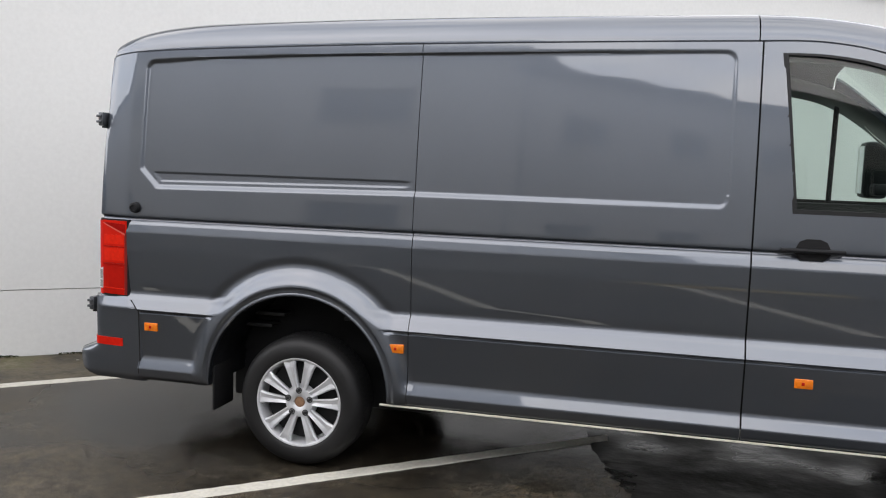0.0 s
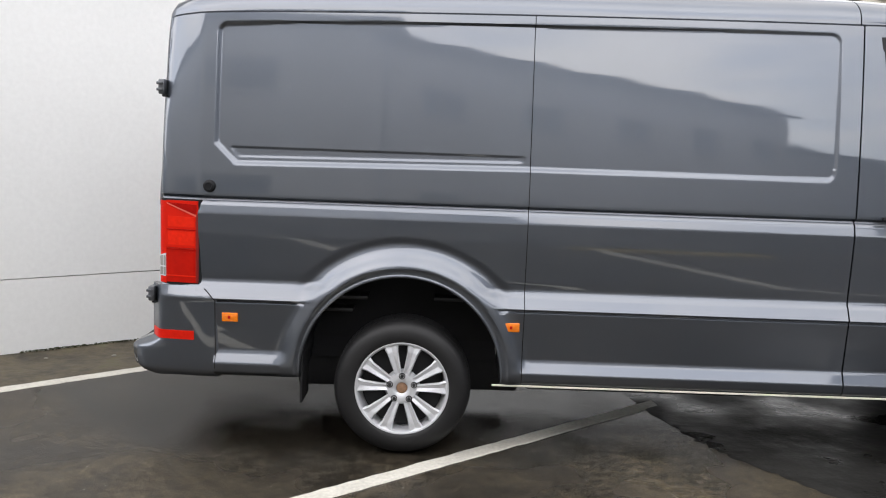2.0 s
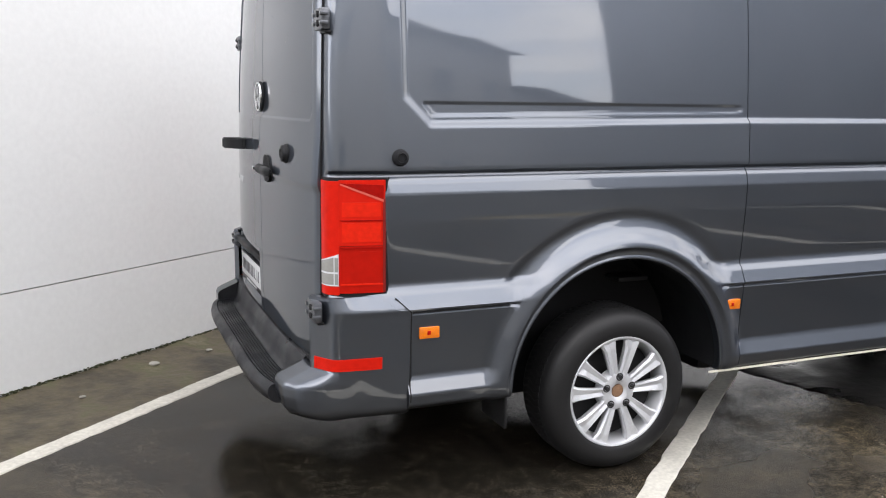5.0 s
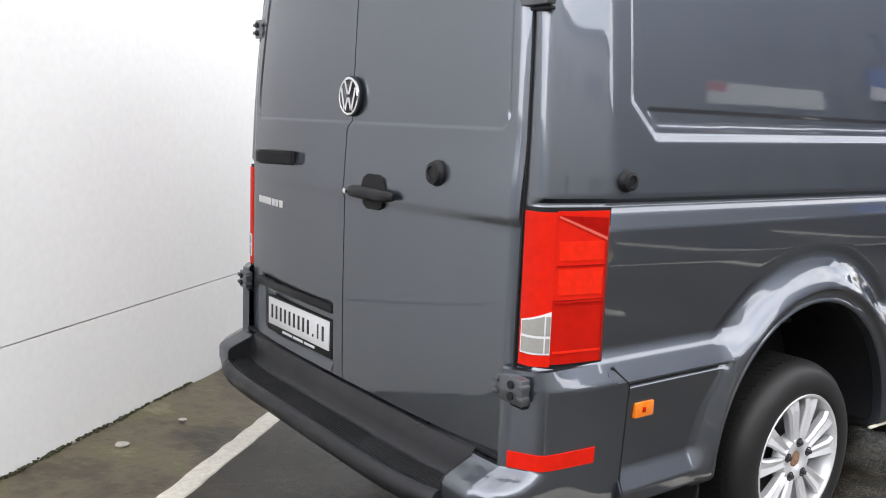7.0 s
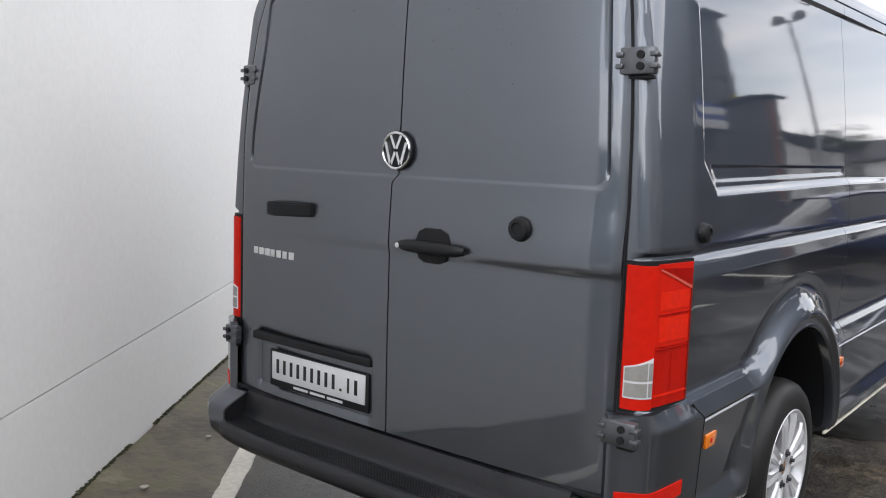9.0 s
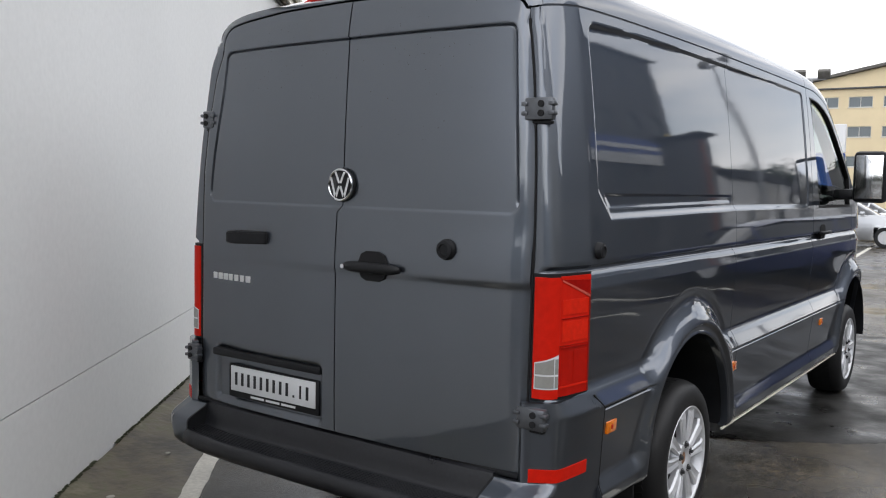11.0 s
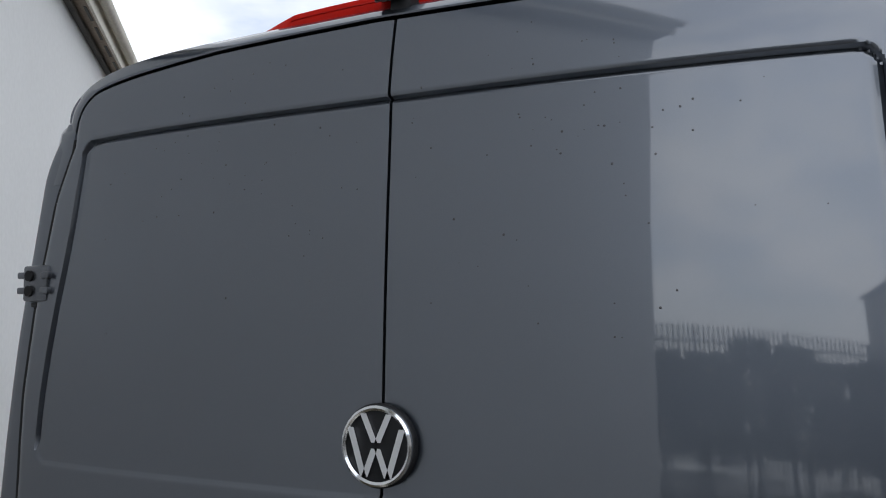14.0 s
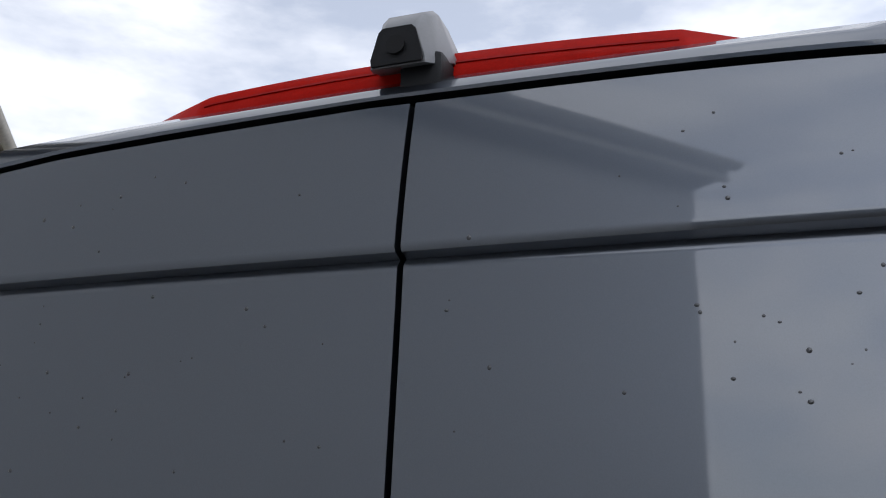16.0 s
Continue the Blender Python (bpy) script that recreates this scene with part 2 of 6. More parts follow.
def grid(bm, us, vs, f, keep=None):
    """A sheet of quads over the rows us and vs, at the places f(u, v)."""
    vert = [[bm.verts.new(f(u, v)) for v in vs] for u in us]
    for i in range(len(us) - 1):
        for j in range(len(vs) - 1):
            if keep and not keep((us[i] + us[i + 1]) / 2, (vs[j] + vs[j + 1]) / 2):
                continue
            bm.faces.new((vert[i][j], vert[i + 1][j], vert[i + 1][j + 1], vert[i][j + 1]))
    loose = [v for v in bm.verts if not v.link_faces]
    for v in loose:
        bm.verts.remove(v)
    return bm


def lathe(bm, profile, m, seg=48):
    """Turns (radius, height) points round the z axis of m."""
    rings = []
    for r, h in profile:
        rings.append([bm.verts.new(m @ Vector((r * math.cos(2 * math.pi * k / seg), r * math.sin(2 * math.pi * k / seg), h))) for k in range(seg)])
    for a, b in zip(rings, rings[1:]):
        for k in range(seg):
            bm.faces.new((a[k], a[(k + 1) % seg], b[(k + 1) % seg], b[k]))
    return rings


def interp(x, table):
    xs, ys = zip(*table)
    return float(np.interp(x, xs, ys))


def smooth_interp(x, table):
    xs, ys = zip(*table)
    if x <= xs[0]:
        return ys[0]
    if x >= xs[-1]:
        return ys[-1]
    k = max(i for i in range(len(xs)) if xs[i] <= x)
    k = min(k, len(xs) - 2)
    slopes = []
    for i in range(len(xs)):
        a, b = max(i - 1, 0), min(i + 1, len(xs) - 1)
        slopes.append((ys[b] - ys[a]) / (xs[b] - xs[a]))
    h = xs[k + 1] - xs[k]
    t = (x - xs[k]) / h
    return ((2 * t**3 - 3 * t**2 + 1) * ys[k] + (t**3 - 2 * t**2 + t) * h * slopes[k] + (-2 * t**3 + 3 * t**2) * ys[k + 1] + (t**3 - t**2) * h * slopes[k + 1])


def step(a, b, x):
    t = min(1.0, max(0.0, (x - a) / (b - a)))
    return t * t * (3 - 2 * t)


def spread(a, b, d):
    n = max(1, int(round((b - a) / d)))
    return [a + (b - a) * i / n for i in range(n + 1)]


def merged(*lists):
    out = sorted(x for l in lists for x in l)
    keep = [out[0]]
    for x in out[1:]:
        if x - keep[-1] > 0.0035:
            keep.append(x)
    return keep


def round_box(x, z, x0, x1, z0, z1, r):
    """Signed distance to a rectangle with rounded corners: negative inside."""
    dx, dz = abs(x - (x0 + x1) / 2) - (x1 - x0) / 2 + r, abs(z - (z0 + z1) / 2) - (z1 - z0) / 2 + r
    return math.hypot(max(dx, 0), max(dz, 0)) + min(max(dx, dz), 0) - r


def blend_material(name, stops, scale, rough, bump, bump_scale):
    """Several colours blended by a noise, with a finer noise over it, and relief."""
    m = bpy.data.materials.new(name)
    m.use_nodes = True
    n, l = m.node_tree.nodes, m.node_tree.links
    b = n["Principled BSDF"]
    tc = n.new("ShaderNodeTexCoord")
    big = n.new("ShaderNodeTexNoise")
    big.inputs["Scale"].default_value, big.inputs["Detail"].default_value, big.inputs["Roughness"].default_value = scale, 9, 0.68
    l.new(tc.outputs["Object"], big.inputs["Vector"])
    ramp = n.new("ShaderNodeValToRGB")
    els = ramp.color_ramp.elements
    while len(els) < len(stops):
        els.new(0.5)
    for e, (p, c) in zip(els, stops):
        e.position, e.color = p, (*c, 1)
    l.new(big.outputs["Fac"], ramp.inputs["Fac"])
    l.new(ramp.outputs["Color"], b.inputs["Base Color"])
    b.inputs["Roughness"].default_value = rough
    fine = n.new("ShaderNodeTexNoise")
    fine.inputs["Scale"].default_value, fine.inputs["Detail"].default_value = bump_scale, 6
    l.new(tc.outputs["Object"], fine.inputs["Vector"])
    bp = n.new("ShaderNodeBump")
    bp.inputs["Distance"].default_value = bump
    l.new(fine.outputs["Fac"], bp.inputs["Height"])
    l.new(bp.outputs["Normal"], b.inputs["Normal"])
    return m


# ---------------------------------------------------------------- ground, wall
GZ = -0.04                                  # ground level
WALL_A = math.atan(0.79)                    # the white wall runs slantwise to the van
WD = Vector((math.cos(WALL_A), math.sin(WALL_A), 0))
WN = Vector((math.sin(WALL_A), -math.cos(WALL_A), 0))      # towards the yard
W0 = Vector((-2.30, 0.99, 0))               # the wall's corner


def ground_material():
    m = bpy.data.materials.new("wet_asphalt")
    m.use_nodes = True
    n, l = m.node_tree.nodes, m.node_tree.links
    b = n["Principled BSDF"]
    tc = n.new("ShaderNodeTexCoord")

    def tex(scale, detail=5, rough=0.55):
        t = n.new("ShaderNodeTexNoise")
        t.inputs["Scale"].default_value, t.inputs["Detail"].default_value, t.inputs["Roughness"].default_value = scale, detail, rough
        l.new(tc.outputs["Object"], t.inputs["Vector"])
        return t.outputs["Fac"]

    def ramp(src, stops):
        r = n.new("ShaderNodeValToRGB")
        els = r.color_ramp.elements
        while len(els) < len(stops):
            els.new(0.5)
        for e, (p, c) in zip(els, stops):
            e.position, e.color = p, (*c, 1)
        l.new(src, r.inputs["Fac"])
        return r.outputs["Color"]

    def mix(kind, fac, a, b2):
        x = n.new("ShaderNodeMixRGB")
        x.blend_type = kind
        x.inputs["Fac"].default_value = fac
        l.new(a, x.inputs["Color1"])
        l.new(b2, x.inputs["Color2"])
        return x.outputs["Color"]

    patches = ramp(tex(0.55), [(0.36, (0.019, 0.017, 0.0145)), (0.5, (0.035, 0.030, 0.0245)), (0.66, (0.074, 0.062, 0.046))])
    stains = ramp(tex(3.2, 6), [(0.35, (0.65, 0.65, 0.65)), (0.6, (1.1, 1.08, 1.0))])
    grit = ramp(tex(120, 4, 0.75), [(0.38, (0.35, 0.35, 0.35)), (0.56, (1.1, 1.1, 1.08)), (0.66, (2.0, 1.98, 1.9)), (0.76, (4.0, 4.0, 3.8))])
    grit = mix("MULTIPLY", 1.0, grit, ramp(tex(18, 5, 0.6), [(0.36, (0.6, 0.6, 0.6)), (0.64, (1.3, 1.28, 1.22))]))
    col = mix("MULTIPLY", 1.0, mix("MULTIPLY", 1.0, patches, stains), grit)
    l.new(col, b.inputs["Base Color"])
    wet = ramp(tex(0.42, 4), [(0.40, (0.09, 0.09, 0.09)), (0.50, (0.22, 0.22, 0.22)), (0.64, (0.42, 0.42, 0.42))])
    l.new(wet, b.inputs["Roughness"])
    depth = ramp(tex(0.42, 4), [(0.40, (0.05, 0.05, 0.05)), (0.52, (0.6, 0.6, 0.6)), (0.64, (1, 1, 1))])
    bn = n.new("ShaderNodeTexNoise")
    bn.inputs["Scale"].default_value, bn.inputs["Detail"].default_value = 190, 4
    l.new(tc.outputs["Object"], bn.inputs["Vector"])
    bp = n.new("ShaderNodeBump")
    bp.inputs["Distance"].default_value = 0.003
    l.new(depth, bp.inputs["Strength"])
    l.new(bn.outputs["Fac"], bp.inputs["Height"])
    l.new(bp.outputs["Normal"], b.inputs["Normal"])
    b.inputs["IOR"].default_value = 1.33
    b.inputs["Specular IOR Level"].default_value = 0.5
    return m


ASPHALT = ground_material()
LINE = material("worn_white_paint", (0.54, 0.52, 0.46), rough=0.6, noise_scale=4, noise_amt=0.22, fine_scale=50, bump=0.001, bump_scale=120)
MOSS = blend_material("mossy_wet_concrete", [(0.34, (0.020, 0.017, 0.011)), (0.44, (0.052, 0.042, 0.025)), (0.52, (0.088, 0.071, 0.043)), (0.58, (0.072, 0.069, 0.029)), (0.72, (0.19, 0.16, 0.115))], 2.6, 0.45, 0.005, 16)

bm = bmesh.new()
grid(bm, [-900, -60, -12, -6, 0, 6, 12, 30, 80, 900], [-900, -60, -12, -6, 0, 6, 12, 60, 900], lambda x, y: (x, y, GZ))
ground = mesh_object("ground", bm, ASPHALT, None, "wet dark grey asphalt yard with damp patches", False, "structure", "ground")


def wall_point(s, out, z):
    return W0 + WD * s + WN * out + Vector((0, 0, z))


def wall_box(bm, s0, s1, o0, o1, z0, z1):
    """A block along the wall: s along it, o out of it."""
    vs = box(bm, (0, 0, 0), (1, 1, 1))
    for v in vs:
        v.co = wall_point(s0 + (s1 - s0) * v.co.x, o0 + (o1 - o0) * v.co.y, z0 + (z1 - z0) * v.co.z)


WL, EAVE, SB = 19.0, 3.86, -0.25
bm = bmesh.new()
wall_box(bm, SB, WL, -0.35, 0.0, 0.545, EAVE)
wall_white = mesh_object("wall_1", bm, WALL_PAINT, None, "smooth white painted outside wall", False, "structure", "wall")
bm = bmesh.new()
wall_box(bm, SB + 0.001, WL, -0.35, -0.001, GZ - 0.2, 0.538)
mesh_object("plinth_1", bm, WALL_PAINT, None, "white painted plinth below a narrow joint", False, "structure", "wall")
bm = bmesh.new()
wall_box(bm, SB, SB + 0.35, -9.0, -0.352, GZ - 0.2, EAVE)
mesh_object("wall_2", bm, WALL_PAINT, None, "white painted end wall of the building", False, "structure", "wall")
bm = bmesh.new()
wall_box(bm, SB - 0.03, WL, -0.36, 0.13, EAVE, EAVE + 0.03)
soffit = mesh_object("soffit_1", bm, SOFFIT, None, "weathered brown soffit board with vent slots under the eave", False, "structure", "soffit")
for k in range(24):
    bm = bmesh.new()
    wall_box(bm, 0.1 + 0.42 * k, 0.38 + 0.42 * k, 0.092, 0.112, EAVE - 0.004, EAVE - 0.0005)
    mesh_object("vent_slot", bm, GUTTER, soffit, "", False)
bm = bmesh.new()
wall_box(bm, SB - 0.05, WL, 0.132, 0.152, EAVE - 0.015, EAVE + 0.19)
mesh_object("fascia_1", bm, FASCIA, None, "off-white fascia board along the eave", False, "structure", "fascia")
gutter = bmesh.new()
prof = [(0.158 + 0.04 * (1 - math.cos(a)), EAVE + 0.13 - 0.06 * math.sin(a)) for a in [math.pi * k / 8 for k in range(9)]]
grid(gutter, [SB - 0.05, WL / 2, WL], list(range(9)), lambda s, k: wall_point(s, prof[k][0], prof[k][1]))
mesh_object("gutter_1", gutter, FASCIA, None, "off-white half-round gutter", True, "structure", "gutter")
# dark strip below the soffit, coloured to stand for the shadow there
shadow_gap = bmesh.new()
wall_box(shadow_gap, SB, WL, 0.002, 0.045, EAVE - 0.035, EAVE - 0.002)
mesh_object("eave_shade_1", shadow_gap, GUTTER, None, "dark strip standing for the shadow where wall meets soffit", False, "structure", "trim")
bm = bmesh.new()
grid(bm, [SB - 0.06, WL], [0.17, -4.5, -9.4], lambda s, o: wall_point(s, o, EAVE + 0.21 + (0.17 - o) * 0.42 if o > -5 else EAVE + 0.21))
mesh_object("roof_1", bm, SLATE, None, "dark slate roof of the white building", False, "structure", "roof")

# mossy strip along the wall's foot, with an uneven edge
bm = bmesh.new()
random.seed(4)
ss = spread(-0.66, WL, 0.16)


def strip_width(s):
    """From the wall's foot out to the bay line, which runs off at a slight angle."""
    d = Vector((math.cos(radians(41.5)), math.sin(radians(41.5)), 0))
    nn = Vector((-d.y, d.x, 0))
    p = wall_point(s, 0, 0)
    o = ((p - Vector((-0.40, 1.67, 0))).dot(nn) - 0.058) / max(0.2, -WN.dot(nn))
    return min(1.0, max(0.15, o))


edge = [strip_width(s) + random.uniform(-0.006, 0.006) for s in ss]
rows = [0.0, 0.12, 0.3, 0.62, 0.85, 1.0]
lift = [0.055, 0.042, 0.022, 0.016, 0.012, 0.002]
vv = [[bm.verts.new(wall_point(s, 0.011 + e * r, GZ + h + 0.010 * noise.noise((s * 2, r * 3, 1)) * (r < 0.9))) for r, h in zip(rows, lift)] for s, e in zip(ss, edge)]
for a, b in zip(vv, vv[1:]):
    for k in range(len(rows) - 1):
        bm.faces.new((a[k], b[k], b[k + 1], a[k + 1]))
mesh_object("pavement_edge", bm, MOSS, None, "damp mossy concrete strip along the wall's foot", True, "structure", "pavement")


def painted_line(at, angle, s0, s1, width, name="road_line", paint=None, label="worn white painted parking bay line on the asphalt"):
    d, nn = Vector((math.cos(angle), math.sin(angle), 0)), Vector((-math.sin(angle), math.cos(angle), 0))
    bm = bmesh.new()
    ss = spread(s0, s1, 0.07)
    rows = []
    for s in ss:
        a = width / 2 + random.uniform(-0.005, 0.005)
        b = width / 2 + random.uniform(-0.005, 0.005)
        rows.append([bm.verts.new(Vector(at) + d * s + nn * o + Vector((0, 0, GZ + h))) for o, h in ((-a, 0.0), (-a + 0.004, 0.005), (b - 0.004, 0.005), (b, 0.0))])
    for r, q in zip(rows, rows[1:]):
        for k in range(3):
            bm.faces.new((r[k], q[k], q[k + 1], r[k + 1]))
    for r in (rows[0], rows[-1]):
        bm.faces.new(r)
    return mesh_object(name, bm, paint or LINE, None, label, False, "structure", "road marking")


painted_line((-0.40, 1.67, 0), radians(41.5), -3.4, 4.6, 0.105)
painted_line((0.96, -0.52, 0), radians(40.4), -3.0, 2.92, 0.105)

# ---------------------------------------------------------------- the van
YC = 1.03
van = thing("van", "dark grey metallic panel van parked askew in a bay", "van", pose(0, 0, 0))

Z_SIDE = [(0.0, 2.172), (0.07, 2.186), (0.3, 2.209), (0.8, 2.228), (1.9, 2.25), (3.55, 2.262), (3.9, 2.25), (4.2, 2.17), (4.5, 1.97), (4.8, 1.72), (5.0, 1.55), (5.2, 1.42), (5.6, 1.27), (5.8, 1.10), (5.88, 0.9)]
Z_CROWN = [(0.075, 2.298), (0.2, 2.345), (0.4, 2.385), (0.74, 2.408), (1.83, 2.43), (3.1, 2.433), (3.7, 2.425), (4.1, 2.375), (4.25, 2.32), (4.7, 1.95), (5.05, 1.62), (5.3, 1.5), (5.6, 1.38), (5.8, 1.2), (5.9, 0.95)]
Y_PROF = [(0.36, 0.046), (0.366, 0.036), (0.376, 0.022), (0.385, 0.014), (0.43, 0.006), (0.485, 0.030), (0.50, 0.034), (0.60, 0.025), (0.748, 0.010), (0.7525, 0.018), (0.757, 0.018), (0.7615, 0.008), (0.768, 0.006), (0.83, 0.036),
          (0.842, 0.047), (0.862, 0.0505), (0.90, 0.047), (1.10, 0.0355), (1.20, 0.0335), (1.25, 0.046), (1.264, 0.056), (1.270, 0.060), (1.276, 0.060), (1.290, 0.037), (1.302, 0.0365)]
Y_PROF += [(1.302 + 0.968 * k / 16, 0.0365 + 0.1025 * k / 16 - 0.046 * (k / 16) * (1 - k / 16)) for k in range(1, 17)]      # the side draws in, a little more towards the roof
R_HUB, F_HUB = (1.31, 0.322), (4.95, 0.322)


def z_side(x):
    return smooth_interp(x, Z_SIDE)


def z_crown(x):
    return smooth_interp(x, Z_CROWN)


# the rear corner in plan: place along the skin, x, inset
SKIN = [(0.0, 0.039, 0.100), (0.015, 0.0405, 0.082), (0.03, 0.0435, 0.066), (0.05, 0.053, 0.049), (0.072, 0.073, 0.038), (0.10, 0.10, 0.0305), (0.15, 0.15, 0.0205), (0.20, 0.20, 0.0105), (0.235, 0.235, 0.0035), (0.25, 0.25, 0.001), (0.27, 0.27, 0.0), (0.40, 0.40, 0.0)]
CORNER = [(x, c) for _, x, c in SKIN]


def skin(s, end=0.10):
    """x and inset at a place along the skin round the rear corner; end is the inset at the door's edge."""
    x = smooth_interp(s, [(a, b) for a, b, _ in SKIN])
    c = smooth_interp(s, [(a, b) for a, _, b in SKIN])
    return x, c + (end - 0.10) * (1 - step(0.0, 0.04, s))


def corner(x):
    back = interp(x, CORNER)
    front = 0.42 * max(0.0, (x - 5.0) / 0.9) ** 2.2
    return back + front


def y_side(x, z):
    """How far the right-hand flank lies in from the outermost plane."""
    y = interp(z, Y_PROF)
    for hx, hz in (R_HUB, F_HUB):
        r = math.hypot(x - hx + 0.005, z - 0.405)
        w = 1 - step(0.548, 0.660, r)
        if z < 0.75:
            w *= step(0.30, 0.5, z)
        y = y * (1 - w) + (-0.010 + 0.016 * (1 - step(0.535, 0.556, r))) * w
        if z > 0.80:
            y += 0.007 * step(0.0, 1.0, 1 - abs(r - 0.674) / 0.034) * step(0.80, 0.86, z)
    if x < 3.5:
        top = z_side(x) - 0.048
        low = interp(x, [(0.35, 1.448), (1.9, 1.468)])
        sd = max(round_box(x, z, 0.325, 3.47, low, top, 0.05), (0.325 - x + low - z) * 0.707 + 0.075)
        wide = 0.024 if z < 1.53 else 0.010 + 0.014 * (1 - step(0.38, 0.8, x))
        y += 0.016 * (1 - 0.6 * step(1.9, 3.46, x)) * (1 - step(-wide, 0.004, sd))
        if x < 1.89 and z < 1.70:
            y += 0.004 * (1 - step(-0.05, -0.036, sd)) * (1 - step(1.536, 1.541, z)) * step(0.40, 0.42, x) * (1 - step(1.875, 1.89, x))
    return y + corner(x) + top_round(x, z)


def top_round(x, z):
    """The rear corner draws in further towards the roof."""
    return 0.026 * step(1.66, 2.18, z) * max(0.0, 1 - x / 0.28) ** 2


def left_round(x, z):
    """The left-hand rear corner of the roof is rounder."""
    return 0.07 * step(2.05, 2.24, z) * max(0.0, 1 - x / 0.4) ** 2


def flank(x, z):
    return Vector((x, y_side(x, z), z))


def mirrored(p):
    return Vector((p[0], 2 * YC - p[1], p[2]))


def both(name, build, mat, label="", parent=None, smooth=True, sided=False):
    """A part on the right flank and its mirror image on the left."""
    out = []
    for flip in (False, True):
        bm = build(flip) if sided else build()
        if flip:
            for v in bm.verts:
                v.co = mirrored(v.co)
        out.append(part(name, bm, mat, parent or van, label, smooth))
    return out


def y_edge(z, left=False):
    """The rear doors' outer edge, in from the outermost plane; the left-hand door is rounder at its top."""
    if left:
        return interp(z, [(0.55, 0.166), (1.6, 0.166), (1.8, 0.186), (1.89, 0.203), (2.01, 0.228), (2.09, 0.260), (2.13, 0.278), (2.3, 0.31)])
    return interp(z, [(0.55, 0.162), (1.44, 0.155), (1.6, 0.160), (1.71, 0.166), (1.875, 0.180), (1.96, 0.188), (2.075, 0.202), (2.13, 0.214), (2.3, 0.228)])


def x_edge(z):
    """How far forward the rear doors' outer edge lies."""
    return interp(z, [(0.8, 0.038), (1.22, 0.040), (1.5, 0.045), (1.7, 0.052), (1.9, 0.061), (2.05, 0.064), (2.12, 0.066), (2.2, 0.072)])


HOLE_R = 0.600                              # the arch panel covers the rest, in to the wheel opening


def in_arch(x, z, extra=0.0):
    return any(math.hypot(x - hx + 0.012, z - 0.39) < HOLE_R + extra for hx in (R_HUB[0], F_HUB[0]))


def arch_snap(x, z):
    """Moves a point that lies just inside the wheel opening out to its rim."""
    for hx in (R_HUB[0], F_HUB[0]):
        cx, cz = hx - 0.012, 0.39
        r = math.hypot(x - cx, z - cz)
        if HOLE_R - 0.022 < r < HOLE_R:
            return cx + (x - cx) * HOLE_R / r, cz + (z - cz) * HOLE_R / r
    return x, z


Z_ROWS = merged([z for z, _ in Y_PROF if z < 2.08], spread(0.366, 1.42, 0.014), spread(1.42, 1.56, 0.006), spread(1.56, 2.08, 0.02))
TOP_ROWS = [2.08 + 0.18 * k / 24 for k in range(1, 25)]


def row_z(x, v):
    return v if v <= 2.08 else 2.08 + (v - 2.08) / 0.18 * (z_side(x) - 0.004 - 2.08)


def flank_sheet(x0, x1, keep=None, left=False):
    bm = bmesh.new()
    xs = merged(spread(x0, 0.295, 0.014), spread(0.0, 0.1, 0.006)) + spread(0.295, 0.337, 0.005)[1:] + spread(0.337, 0.42, 0.005)[1:] + spread(0.42, x1, 0.014)[1:] if x0 < 0.1 else spread(x0, 3.42, 0.014) + spread(3.42, 3.49, 0.0045)[1:] + spread(3.49, x1, 0.014)[1:]

    def place(x, v):
        if x < 0.4:
            z = row_z(max(x, 0.039), v)
            x2, c = skin(x, y_edge(z, left) - 0.006 - interp(z, Y_PROF) - top_round(0.06, z))
            y = min(y_side(x2, z) - corner(x2) + c + (left_round(x2, z) if left else 0.0), y_edge(z, left) - 0.006 - 0.62 * min(x, 0.05))
            return Vector((x2 + (x_edge(z) - 0.039) * (1 - step(0.0, 0.16, x)), y, z))
        z = row_z(x, v)
        x2, z2 = arch_snap(x, z)
        return flank(x2, z2)

    grid(bm, xs, Z_ROWS + TOP_ROWS, place, lambda x, v: not in_arch(x, v, -0.011) and (keep is None or keep(x, row_z(x, v))))
    edge = [e for e in bm.edges if e.is_boundary]
    r = bmesh.ops.extrude_edge_only(bm, edges=edge)
    for v in r["geom"]:
        if isinstance(v, bmesh.types.BMVert):
            if x0 < 0.1 and v.co.x < 0.078 and v.co.y > 0.11:
                v.co.x += 0.035
            else:
                v.co.y += 0.022
    return bm


def bumper_cut(x, z):
    """The bumper's corner covers the panel below a slanting seam."""
    return x > 0.337 or z > min(0.80, 0.737 + (0.337 - x) * 0.75)


both("quarter_panel", lambda left: flank_sheet(0.0, 1.923, bumper_cut, left), PAINT, sided=True)
both("side_panel", lambda: flank_sheet(1.927, 3.580), PAINT)

# roof
def roof_point(x, s):
    zs, zc = z_side(x), z_crown(x)
    yt = y_side(min(x, 3.49) if x < 3.6 else x, zs) + (left_round(x, zs) if s > 0 else 0.0)
    q = 1 - abs(s)
    p = 6.5 + 1.5 * step(0.05, 0.7, x)
    g = math.sqrt(max(0.0, 1 - (1 - q) ** p)) * 0.93 + 0.07 * q
    back = 0.032 * (1 - step(0.0, 0.16, x)) * abs(s) ** 5           # the rear edge is bowed in plan
    return Vector((x + back, YC + (YC - yt) * s, zs + 0.004 + (zc - zs) * g))


S_ROWS = sorted({*[-1 + 0.35 * (k / 16) ** 1.6 for k in range(17)], *spread(-0.65, 0.65, 0.13), *[1 - 0.35 * (k / 16) ** 1.6 for k in range(17)]})


